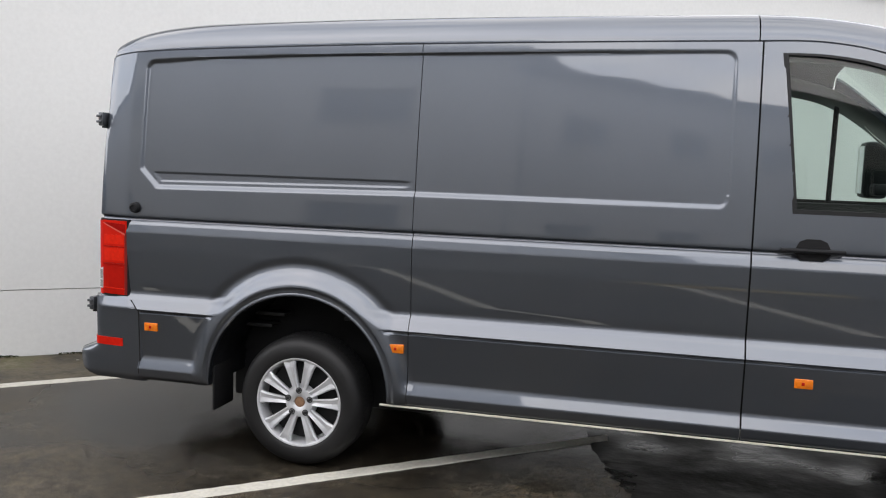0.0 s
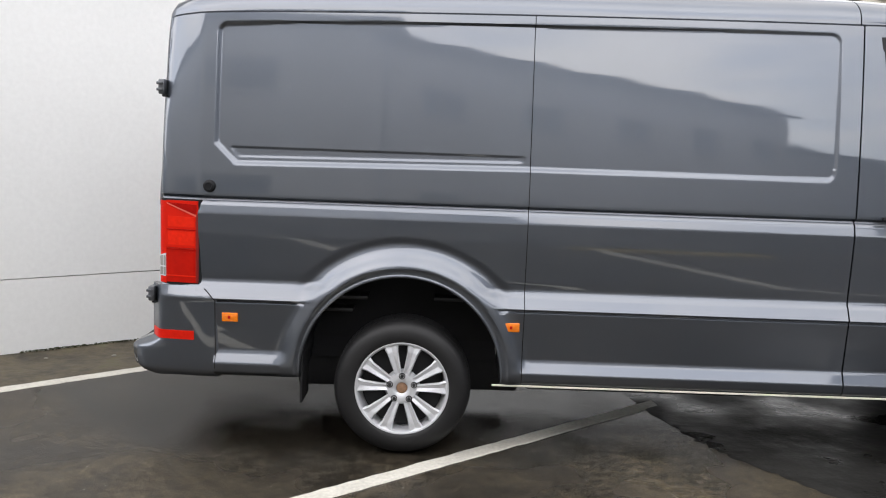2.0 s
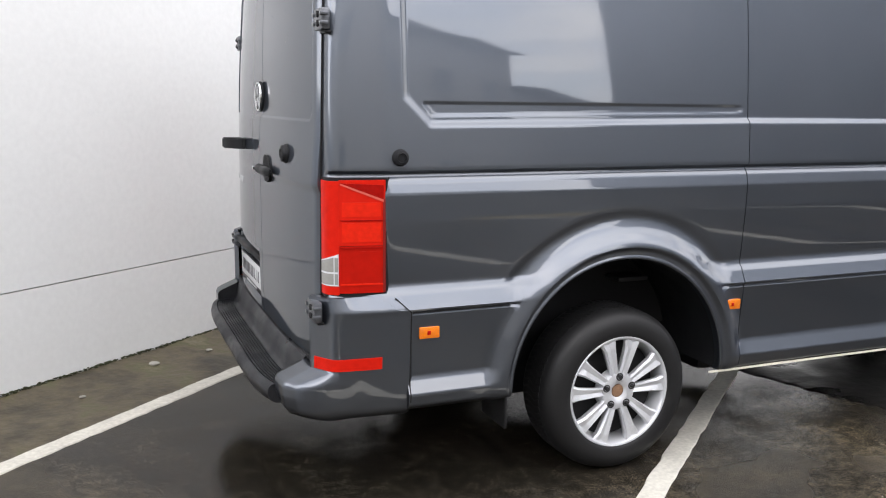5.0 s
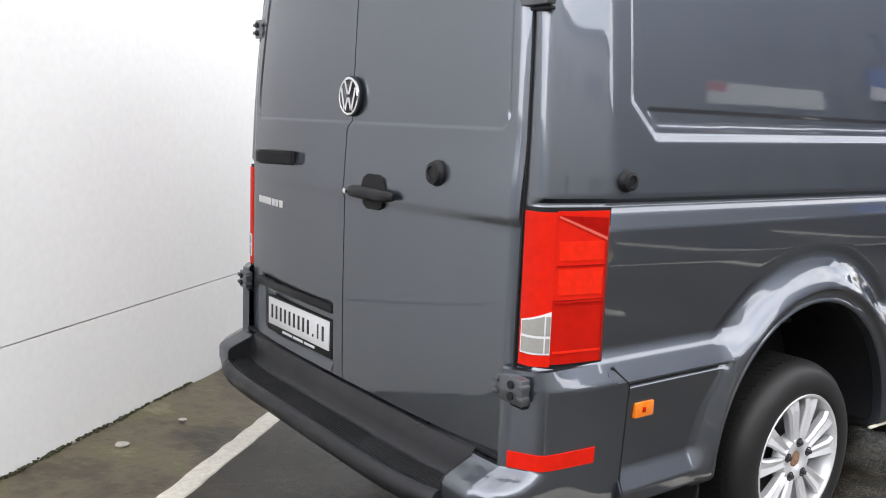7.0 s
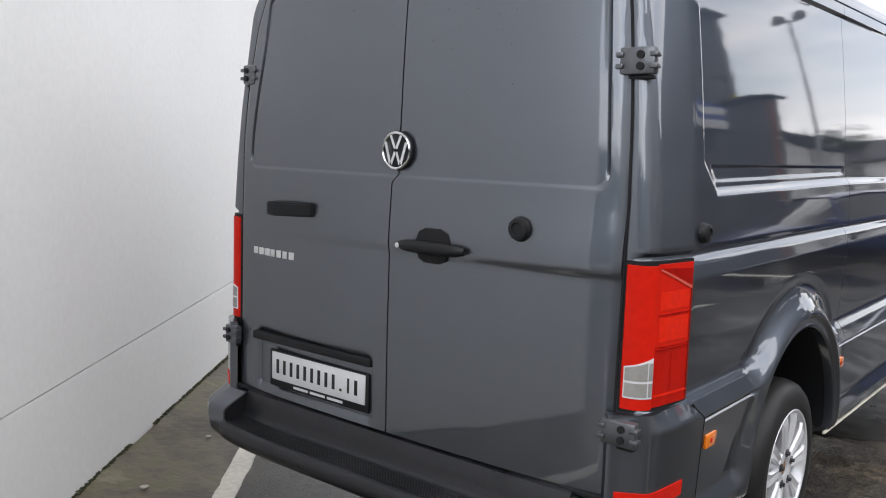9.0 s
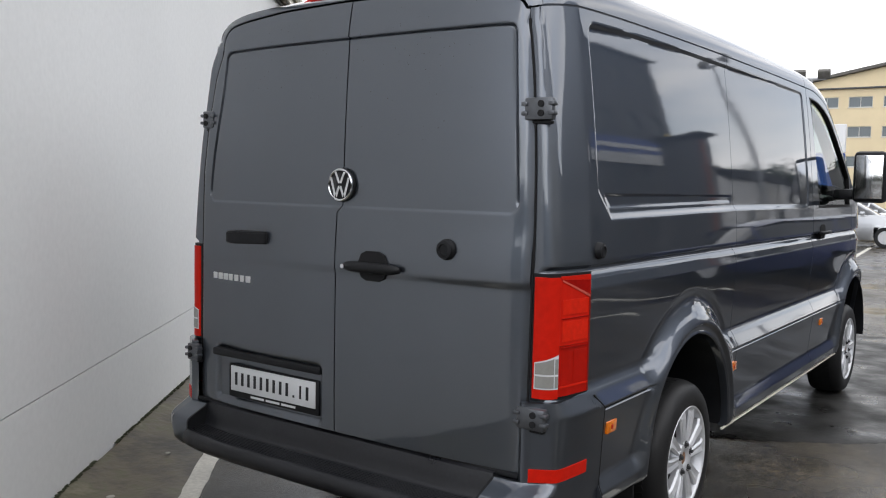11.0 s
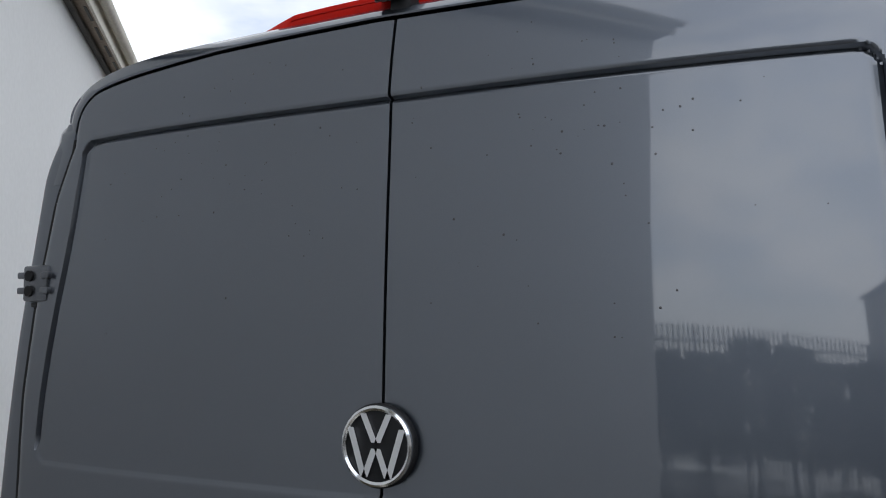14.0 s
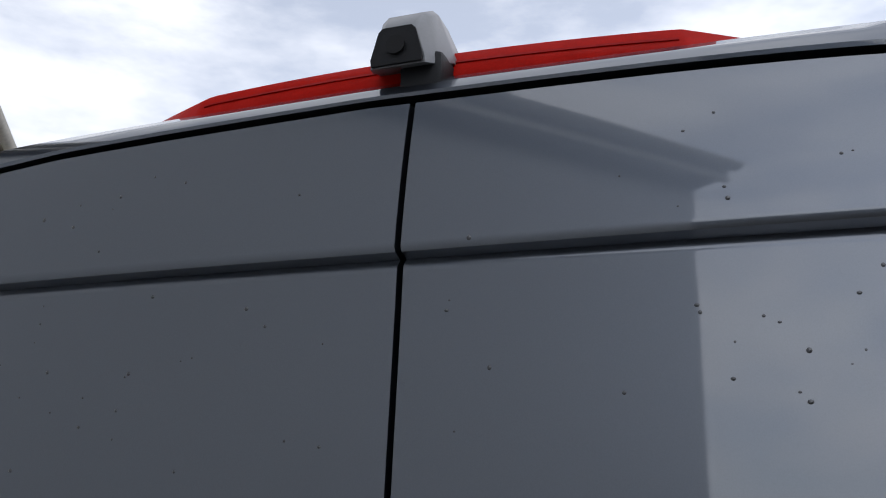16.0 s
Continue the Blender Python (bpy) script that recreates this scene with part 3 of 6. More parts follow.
def roof_sheet(x0, x1, d=0.06, rows=None):
    bm = bmesh.new()
    grid(bm, spread(x0, x1, d), rows or S_ROWS, roof_point)
    r = bmesh.ops.extrude_edge_only(bm, edges=[e for e in bm.edges if e.is_boundary])
    for v in r["geom"]:
        if isinstance(v, bmesh.types.BMVert):
            v.co.z -= 0.02
            v.co.y += 0.015 if v.co.y < YC else -0.015
    return bm


part("roof", roof_sheet(0.078, 3.563, 0.04), PAINT, van)
part("cab_roof", roof_sheet(3.569, 4.20, 0.04), PAINT, van)
SCREEN = 0.93
screen = part("windscreen", roof_sheet(4.21, 5.02, 0.06, [-SCREEN] + [r for r in S_ROWS if abs(r) < SCREEN] + [SCREEN]), GLASS, van, "tinted windscreen")
screen.data.flip_normals()                  # clear from the cab's side
for rows in ([-1.0, -0.98, -0.96, -SCREEN - 0.002], [SCREEN + 0.002, 0.96, 0.98, 1.0]):
    part("windscreen_pillar", roof_sheet(4.21, 5.02, 0.06, rows), PAINT, van)
part("bonnet", roof_sheet(5.03, 5.88), PAINT, van)


# cab side with a window opening
def win_sd(x, z):
    rear = 3.680 + (2.2 - z) * 0.11
    a = rear - x
    b = 1.470 - z
    c = z - (z_side(x) - 0.062)
    return max(a, b, c)


def cab_point(x, v):
    z = cab_z(x, v)
    rear = 3.680 + (2.2 - z) * 0.11
    if z > 1.46 and abs(x - rear) < 0.0074:
        x = rear
    x2, z2 = arch_snap(x, z)
    return flank(x2, z2)


def cab_z(x, v):
    """Level rows up to the waist, spread rows over the rest."""
    top = z_side(x) - 0.004
    return min(v, top) if v <= 1.45 else max(min(1.45, top), 1.45 + (v - 1.45) * (top - 1.45))


CAB_ROWS = [z for z in Z_ROWS if z < 1.44] + [1.45 + k / 60 for k in range(61)]


def cab_sheet(x0, x1, window):
    bm = bmesh.new()
    vs = CAB_ROWS

    def keep(x, v):
        z = cab_z(x, v)
        return not in_arch(x, z, -0.011) and not (window and win_sd(x, z) < 0 and x < 4.78)

    grid(bm, spread(x0, x1, 0.0145), vs, cab_point, keep)
    r = bmesh.ops.extrude_edge_only(bm, edges=[e for e in bm.edges if e.is_boundary])
    for v in r["geom"]:
        if isinstance(v, bmesh.types.BMVert):
            v.co.y += 0.03
    return bm


doors = both("cab_door", lambda: cab_sheet(3.588, 4.84, True), PAINT)
# black sheet added behind the door seam so no light leaks through
both("seam_backing", lambda: grid(bmesh.new(), [3.52, 3.585, 3.66], spread(0.42, 2.2, 0.06), lambda x, z: flank(x, z) + Vector((0, 0.032, 0))), BLACK)
both("front_wing", lambda: cab_sheet(4.846, 5.86, False), PAINT)


def win_outline():
    pts = [(3.680 + (2.2 - 1.470) * 0.11, 1.470), (4.78, 1.470)]
    pts += [(x, z_side(x) - 0.062) for x in spread(4.78, 3.683, -0.07) if z_side(x) - 0.062 > 1.5]
    return pts


def window_glass():
    bm = bmesh.new()
    pts = win_outline()
    bm.faces.new([bm.verts.new((x, y_side(x, z) + 0.016, z)) for x, z in pts])
    bmesh.ops.triangulate(bm, faces=bm.faces)
    return bm


def window_seal():
    bm = bmesh.new()
    pts = win_outline()
    n = len(pts)
    cx, cz = sum(p[0] for p in pts) / n, sum(p[1] for p in pts) / n
    rings = []
    for x, z in pts:
        ring = []
        for grow, out in ((0.012, -0.002), (0.012, 0.03), (-0.016, 0.03), (-0.016, -0.003)):
            k = grow / max(0.05, math.hypot(x - cx, z - cz))
            xx, zz = x + (x - cx) * k, z + (z - cz) * k
            ring.append(bm.verts.new((xx, y_side(xx, zz) + out, zz)))
        rings.append(ring)
    for i in range(n):
        a, b = rings[i], rings[(i + 1) % n]
        for k in range(4):
            bm.faces.new((a[k], a[(k + 1) % 4], b[(k + 1) % 4], b[k]))
    return bm


for d, flip in zip(doors, (False, True)):
    for nm, build, mat in (("window_glass", window_glass, GLASS), ("window_seal", window_seal, RUBBER)):
        bm = build()
        if flip:
            for v in bm.verts:
                v.co = mirrored(v.co)
        part(nm, bm, mat, d)
    if flip:
        bm = boxed((4.215, 0.085, 1.47), (4.245, 0.115, 2.12), 0.004)
        for v in bm.verts:
            v.co.y += (v.co.z - 1.47) * 0.09
            v.co = mirrored(v.co)
        part("window_post", bm, PLASTIC, d)

# lining of the cab: roof, pillars, door trims, a grab handle
LINING = material("grey_roof_lining", (0.30, 0.31, 0.30), rough=0.9, noise_scale=20, noise_amt=0.08)
PILLAR = material("pale_pillar_trim", (0.46, 0.47, 0.45), rough=0.7, noise_scale=12, noise_amt=0.06)


def lining_point(x, s):
    q = roof_point(x, s * 0.95)
    return q - Vector((0, 0, 0.035 + 0.03 * s * s))


part("roof_lining", grid(bmesh.new(), spread(3.60, 4.19, 0.06), spread(-1, 1, 0.1), lining_point), LINING, van, "grey cloth roof lining of the cab")


def pillar_trim():
    bm = bmesh.new()

    def place(x, k):
        drop, inn = ((0.095, 0.030), (0.060, 0.052), (0.010, 0.085), (-0.012, 0.150))[k]
        z = z_side(x) - drop
        return Vector((x, y_side(x, z_side(x)) + inn, z))

    grid(bm, spread(3.62, 4.92, 0.06), list(range(4)), place)
    return bm


both("pillar_trim", pillar_trim, PILLAR, "pale plastic pillar trim")
both("door_trim", lambda: boxed((3.72, 0.115, 0.62), (4.80, 0.150, 1.462), 0.012), PLASTIC, "dark door trim")
bm = bmesh.new()
ring = []
for k in range(13):
    f = k / 12
    x = 4.40 + 0.20 * f
    out = 0.045 * math.sin(math.pi * f) ** 0.5
    c = mirrored((x, y_side(x, z_side(x)) + 0.075 + out, z_side(x) - 0.085 - 0.5 * out))
    ring.append([bm.verts.new(c + Vector((0, 0.011 * math.cos(a), 0.011 * math.sin(a)))) for a in [2 * math.pi * j / 8 for j in range(8)]])
for a, b in zip(ring, ring[1:]):
    for j in range(8):
        bm.faces.new((a[j], a[(j + 1) % 8], b[(j + 1) % 8], b[j]))
part("grab_handle", bm, PILLAR, van, "pale grab handle on the pillar")


# rear doors
def panel_edge(z, left):
    """The sides of the doors' upper panel, which draw in towards the roof."""
    k = step(1.4, 2.2, z) * 0.5 + 0.5 * (z - 1.4) / 0.8
    return 1.822 - 0.085 * step(0.0, 1.0, k) if left else 0.206 + 0.045 * k


def x_rear(y, z):
    mid = smooth_interp(min(z, 2.12), [(0.5, -0.019), (0.8, -0.025), (1.22, -0.025), (1.5, -0.020), (1.9, -0.008), (2.12, 0.002)])
    zb = min(z, 2.12)
    u = abs(y - YC) / (YC - y_edge(zb, y > YC))
    # bowed in plan, from the middle out to the edges
    x = mid + (x_edge(zb) - 0.005 - mid) * (0.70 * u ** 3 + 0.10 * u ** 6 + 0.20 * max(0.0, (u - 0.965) / 0.035) ** 2)
    d = max(0.0, z - 2.12)
    x += 0.10 * d + 0.45 * d * d
    # undercut crease across both doors
    x -= 0.010 * min(1.0, max(0.0, 1.15 - (y - 0.2) / 1.6)) * step(1.196, 1.234, z) * (1 - step(1.238, 1.46, z))
    # upper panel
    left, right = panel_edge(z, True), panel_edge(z, False)
    sd = round_box(y, z, right, left, 1.465, 2.125, 0.035)
    x += 0.0045 * (1 - step(-0.006, 0.002, sd))
    # fine groove round the panel's upper edges, deeper fold along its top
    if z > 1.50:
        x += 0.012 * step(0.0, 1.0, 1 - abs(sd + 0.001) / 0.0058)
    x += 0.004 * step(1.75, 2.118, z) * (1 - step(2.119, 2.126, z)) * (1 - step(-0.02, -0.002, max(right - y, y - left)))
    # number plate bay
    sd = round_box(y, z, 1.085, 1.765, 0.575, 0.822, 0.02)
    x += 0.020 * (1 - step(-0.018, 0.004, sd))
    return x


Z_TOP_LEFT = [(0.276, 2.145), (0.286, 2.168), (0.295, 2.188), (0.308, 2.207), (0.325, 2.220), (0.345, 2.229), (0.43, 2.241), (0.53, 2.249), (0.63, 2.256), (0.69, 2.260), (1.03, 2.268)]


def z_top(y):
    a = min(y, 2 * YC - y)
    if y > YC:
        return smooth_interp(a, Z_TOP_LEFT)
    return smooth_interp(a, [(0.222, 2.172), (0.236, 2.194), (0.26, 2.211), (0.30, 2.224), (0.36, 2.234), (0.45, 2.243), (0.69, 2.260), (1.03, 2.268)])


def seam(z):
    return 0.988 + 0.026 * (1 - step(1.44, 1.475, z))


D_ROWS = merged(spread(0.562, 2.05, 0.016), [1.17], spread(1.20, 1.25, 0.005), spread(1.45, 1.48, 0.005), spread(2.05, 2.108, 0.004), spread(2.108, 2.136, 0.002))
D_TOP = [2.136 + 0.25 * k / 22 for k in range(1, 23)]


def rear_door(left):
    bm = bmesh.new()
    us = merged(spread(0, 0.035, 0.005), spread(0.035, 0.12, 0.0022), spread(0.12, 1, 0.0125))

    def place(u, v):
        zb = min(v, 2.12)
        a, b = (y_edge(zb), seam(zb) - 0.0028) if not left else (2 * YC - y_edge(zb, True), seam(zb) + 0.0028)
        g = panel_edge(zb, left)                 # one column runs along the panel's side
        y = a + (g - a) * u / 0.06 if u < 0.06 else g + (b - g) * (u - 0.06) / 0.94
        z = min(v, z_top(y)) if v <= 2.136 else min(2.136, z_top(y)) + (v - 2.136) / 0.25 * max(0.0, z_top(y) - 2.136)
        return Vector((x_rear(y, z), y, z))

    grid(bm, us, D_ROWS + D_TOP, place)
    r = bmesh.ops.extrude_edge_only(bm, edges=[e for e in bm.edges if e.is_boundary])
    for v in r["geom"]:
        if isinstance(v, bmesh.types.BMVert):
            v.co.x += 0.03
    return part("rear_door", bm, PAINT, van, "left-hand rear door with a number plate bay" if left else "right-hand rear door with handle")


door_r, door_l = rear_door(False), rear_door(True)


def gap_line(left):
    """Black strip that paints the darkness of the gap beside a rear door."""
    bm = bmesh.new()

    def place(z, k):
        y = y_edge(min(z, 2.12), left) - 0.003 + (-0.0032, -0.0032, 0.0032, 0.0032)[k]
        x = x_edge(z) - 0.006
        return Vector((x + (0.02, 0.0, 0.0, 0.02)[k], y, z))

    return grid(bm, spread(0.565, 2.140, 0.03), list(range(4)), place)


both("gap_line", gap_line, BLACK, "black strip drawn as the dark door gap", sided=True)

# painted frame between the doors' top and the roof
bm = bmesh.new()


def header_place(u, k):
    if u > 1:
        # down beside the left-hand door's corner
        z = 2.155 - (u - 1)
        lo = Vector((x_edge(z) - 0.003, 2 * YC - y_edge(min(z, 2.12), True) + 0.009, z))
        hi = Vector((0.100, 2 * YC - y_side(0.082, z) - left_round(0.082, z) + 0.002, z + 0.03 * max(0.0, 1 - (u - 1) / 0.06)))
        p = lo.lerp(hi, (0.0, 0.0, 0.12, 0.45, 0.8, 1.0)[k])
        return p + Vector(((0.03, 0.0, -0.004, -0.010, -0.006, 0.0)[k], (0.0, 0.0, 0.002, 0.007, 0.006, 0.0)[k], 0.0))
    y = YC + (YC - (0.274 if u > 0 else 0.216)) * u
    # keeps an even gap round the doors' upper corners
    y1 = min(max(y, 0.224), 2 * YC - 0.279)
    rise = (z_top(y1 + 0.002) - z_top(y1 - 0.002)) / 0.004
    zi = z_top(y1) + 0.010 / math.hypot(1, rise)
    lo = Vector((x_rear(y, zi) + 0.003, y - 0.010 * rise / math.hypot(1, rise), zi))
    q = max(0.0, 1 - abs(u)) ** 1.15
    hi = roof_point(0.079, math.copysign(1 - q, u))
    hi.x, hi.z = hi.x + 0.003, max(hi.z, zi + 0.004)
    rim = hi - Vector((0.028 * (1 - u * u), 0, 0.001))
    p = hi if k == 5 else lo.lerp(rim, (0.0, 0.0, 0.12, 0.5, 1.0)[k])
    p.x += (0.03, 0.0, -0.004, -0.005, 0.0, 0.0)[k]
    return p


grid(bm, sorted({*spread(-1, -0.7, 0.01), *spread(-0.7, 0.7, 0.04), *spread(0.7, 1, 0.01), *spread(1, 1.11, 0.01)}), list(range(6)), header_place)
part("roof_header", bm, PAINT, van)

# unlit inside of body and floor pan, painted as black boxes; wheel houses
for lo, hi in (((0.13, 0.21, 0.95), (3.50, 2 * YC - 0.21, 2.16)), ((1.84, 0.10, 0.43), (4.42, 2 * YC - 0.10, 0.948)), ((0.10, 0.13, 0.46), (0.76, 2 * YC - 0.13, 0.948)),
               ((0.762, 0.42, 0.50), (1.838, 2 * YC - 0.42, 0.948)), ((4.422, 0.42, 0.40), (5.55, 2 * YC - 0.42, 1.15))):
    part("inner_shade", boxed(lo, hi), BLACK, van, "", False)


def wheel_house(hub):
    def make():
        bm = bmesh.new()
        arc = [math.pi * (-0.01 + 1.02 * k / 30) for k in range(31)]
        grid(bm, arc, [0.012, 0.06, 0.45], lambda a, y: Vector((hub[0] - 0.012 + 0.520 * math.cos(a), y, 0.39 + 0.518 * math.sin(a))))
        grid(bm, arc, [0.0, 0.26, 0.518], lambda a, r: Vector((hub[0] - 0.012 + r * math.cos(a), 0.45, 0.39 + r * math.sin(a))))
        return bm
    return make


both("wheel_house", wheel_house(R_HUB), PLASTIC)
both("wheel_house", wheel_house(F_HUB), PLASTIC)

# lining ribs inside the rear wheel house
for x0, x1, z in ((0.86, 1.10, 0.735), (0.84, 1.02, 0.665), (1.46, 1.62, 0.74)):
    both("liner_rib", lambda: boxed((x0, 0.30, z), (x1, 0.44, z + 0.02), 0.006), DARK_STEEL)


# flared arch panels round the wheel openings
def arch_panel(hub):
    def make():
        bm = bmesh.new()
        cx, cz = hub[0] - 0.012, 0.39

        def place(a, r):
            x, z = cx + r * math.cos(a), cz + r * math.sin(a)
            return Vector((x, y_side(x, max(z, 0.366)) - 0.0012 * (1 - step(0.600, 0.622, r)), z))

        grid(bm, [math.pi * (-0.014 + 1.028 * k / 120) for k in range(121)], spread(0.520, 0.622, 0.006), place)
        return bm
    return make


both("wheel_arch", arch_panel(R_HUB), PAINT)
both("wheel_arch", arch_panel(F_HUB), PAINT)


# rolled lips of the wheel openings
def arch_lip(hub):
    def make():
        bm = bmesh.new()
        cx, cz = hub[0] - 0.012, 0.39
        prof = [(0.539, 0.002), (0.532, -0.003), (0.524, -0.004), (0.518, 0.001), (0.517, 0.012), (0.517, 0.036)]

        def place(a, k):
            r, out = prof[k]
            x, z = cx + r * math.cos(a), cz + r * math.sin(a)
            xo, zo = cx + 0.53 * math.cos(a), cz + 0.53 * math.sin(a)
            return Vector((x, y_side(xo, max(zo, 0.37)) + out, z))

        grid(bm, [math.pi * (-0.012 + 1.024 * k / 96) for k in range(97)], list(range(6)), place)
        return bm
    return make


both("arch_lip", arch_lip(R_HUB), PAINT)
both("arch_lip", arch_lip(F_HUB), PAINT)


# wheels
def spoke(bm, m, wide):
    """One flat spoke that widens towards the rim, with a raised bevelled face."""
    outline = [(0.040, -0.017), (0.11, -0.021), (0.195, -wide), (0.234, -wide - 0.012), (0.234, wide + 0.012), (0.195, wide), (0.11, 0.021), (0.040, 0.017)]
    lift = [0.026, 0.034, 0.038, 0.032, 0.032, 0.038, 0.034, 0.026]
    top = [bm.verts.new(m @ Vector((a * 0.995, b * 0.74, h))) for (a, b), h in zip(outline, lift)]
    mid = [bm.verts.new(m @ Vector((a, 0, h - 0.007))) for a, h in ((0.075, 0.030), (0.13, 0.035), (0.200, 0.038), (0.222, 0.034))]
    low = [bm.verts.new(m @ Vector((a, b, h - 0.010))) for (a, b), h in zip(outline, lift)]
    base = [bm.verts.new(m @ Vector((a, b * 0.8, 0.0))) for a, b in outline]
    n = len(outline)
    for ring in ((top[0], top[1], mid[1], mid[0]), (top[1], top[2], mid[2], mid[1]), (top[2], top[3], mid[3], mid[2]), (top[3], top[4], mid[3]),
                 (top[4], top[5], mid[2], mid[3]), (top[5], top[6], mid[1], mid[2]), (top[6], top[7], mid[0], mid[1]), (top[7], top[0], mid[0])):
        bm.faces.new(ring)
    for i in range(n):
        j = (i + 1) % n
        bm.faces.new((top[i], low[i], low[j], top[j]))
        bm.faces.new((low[i], base[i], base[j], low[j]))
    return bm


def wheel(hub, flip, turn):
    y0 = 0.045
    place = pose(hub[0], y0, hub[1], 90, 0, 0)
    if flip:
        place = Matrix.Translation((0, 2 * YC, 0)) @ Matrix.Scale(-1, 4, (0, 1, 0)) @ place
    w = new("wheel")
    w.parent = van
    w.empty_display_size = 0.1
    bm = bmesh.new()
    prof = [(0.238, 0.004), (0.246, 0.014), (0.262, 0.019), (0.295, 0.020), (0.326, 0.010), (0.346, -0.010), (0.357, -0.04), (0.359, -0.115), (0.357, -0.19), (0.344, -0.222), (0.300, -0.235), (0.245, -0.225)]
    lathe(bm, prof, place, 72)
    part("tyre", bm, TYRE, w, "worn black rubber tyre")
    tread = bmesh.new()
    for k in range(72):
        a = 2 * math.pi * k / 72
        for off, tilt in ((-0.074, 18), (-0.122, -18), (-0.168, 18)):
            box(tread, (-0.010, -0.021, -0.004), (0.010, 0.021, 0.0020), 0, place @ Matrix.Rotation(a, 4, "Z") @ pose(0.3575, 0, off, 0, 90, 0) @ pose(0, 0, 0, 0, 0, 90 + tilt))
    part("tread", tread, TYRE, w, smooth=False)
    bm = bmesh.new()
    lathe(bm, [(0.246, 0.012), (0.243, 0.016), (0.236, 0.014), (0.228, 0.002), (0.222, -0.06), (0.212, -0.20)], place, 72)
    part("rim", bm, ALLOY, w, "silver alloy rim")
    bm = bmesh.new()
    cyl(bm, 0.213, 0.213, 0.012, place @ pose(0, 0, -0.070), 48)
    part("brake_drum", bm, RUBBER, w)
    for k in range(5):
        for side in (-1, 1):
            bm = bmesh.new()
            spoke(bm, place @ pose(0, 0, -0.024) @ Matrix.Rotation(radians(turn + 36 + 72 * k + 15.5 * side), 4, "Z"), 0.029)
            part("spoke", bm, ALLOY, w, smooth=False)
    bm = bmesh.new()
    lathe(bm, [(0.094, -0.040), (0.088, -0.012), (0.078, 0.004), (0.060, 0.007), (0.040, 0.004), (0.030, -0.004), (0.029, -0.02)], place, 40)
    part("hub", bm, ALLOY, w)
    bm = bmesh.new()
    lathe(bm, [(0.029, -0.014), (0.028, -0.004), (0.020, -0.001), (0.0005, -0.001)], place, 24)
    part("hub_cap", bm, RUST, w, "bare rusty hub centre")
    for k in range(5):
        bm = bmesh.new()
        m = place @ Matrix.Rotation(radians(turn + 36 + 72 * k), 4, "Z") @ Matrix.Translation((0.066, 0, 0.012))
        cyl(bm, 0.010, 0.008, 0.016, m, 6)
        lathe(bm, [(0.017, -0.006), (0.017, -0.003), (0.012, -0.003)], m, 16)
        part("wheel_bolt", bm, DARK_STEEL, w)


for hub, turn in ((R_HUB, 90 - 36), (F_HUB, 20)):
    for flip in (False, True):
        wheel(hub, flip, turn)

# axle, sill and mud flaps
bm = bmesh.new()
cyl(bm, 0.05, 0.05, 1.7, pose(R_HUB[0], YC, R_HUB[1], 90, 0, 0), 16)
part("axle", bm, DARK_STEEL, van)
both("mud_flap", lambda: boxed((0.775, 0.065, 0.215), (0.788, 0.29, 0.47), 0.004), RUBBER)
both("sill_strip", lambda: boxed((1.775, 0.020, 0.357), (4.42, 0.032, 0.366), 0.002), FASCIA)


# tail lamps
def lamp_patch(u0, u1, z0, z1, off, depth=0.02, slant0=0.0, slant1=0.0):
    def make():
        bm = bmesh.new()

        def place(u, v):
            x, c = skin(max(0.0, 0.25 * u), 0.112)
            z = z0 + slant0 * (u - u0) + v * (z1 - z0 + (slant1 - slant0) * (u - u0))
            out = off + 0.006 * max(0.0, 1 - abs(u - 0.5) / 0.5)
            w = step(0.05, 0.32, u)
            return Vector((x - out * (1 - w), interp(1.05, Y_PROF) + c - out * w, z))

        grid(bm, spread(u0, u1, 0.03), spread(0, 1, 0.1), place)
        r = bmesh.ops.extrude_edge_only(bm, edges=[e for e in bm.edges if e.is_boundary])
        for v in r["geom"]:
            if isinstance(v, bmesh.types.BMVert):
                v.co += Vector((depth, depth, 0)) * 0.7
        return bm
    return make


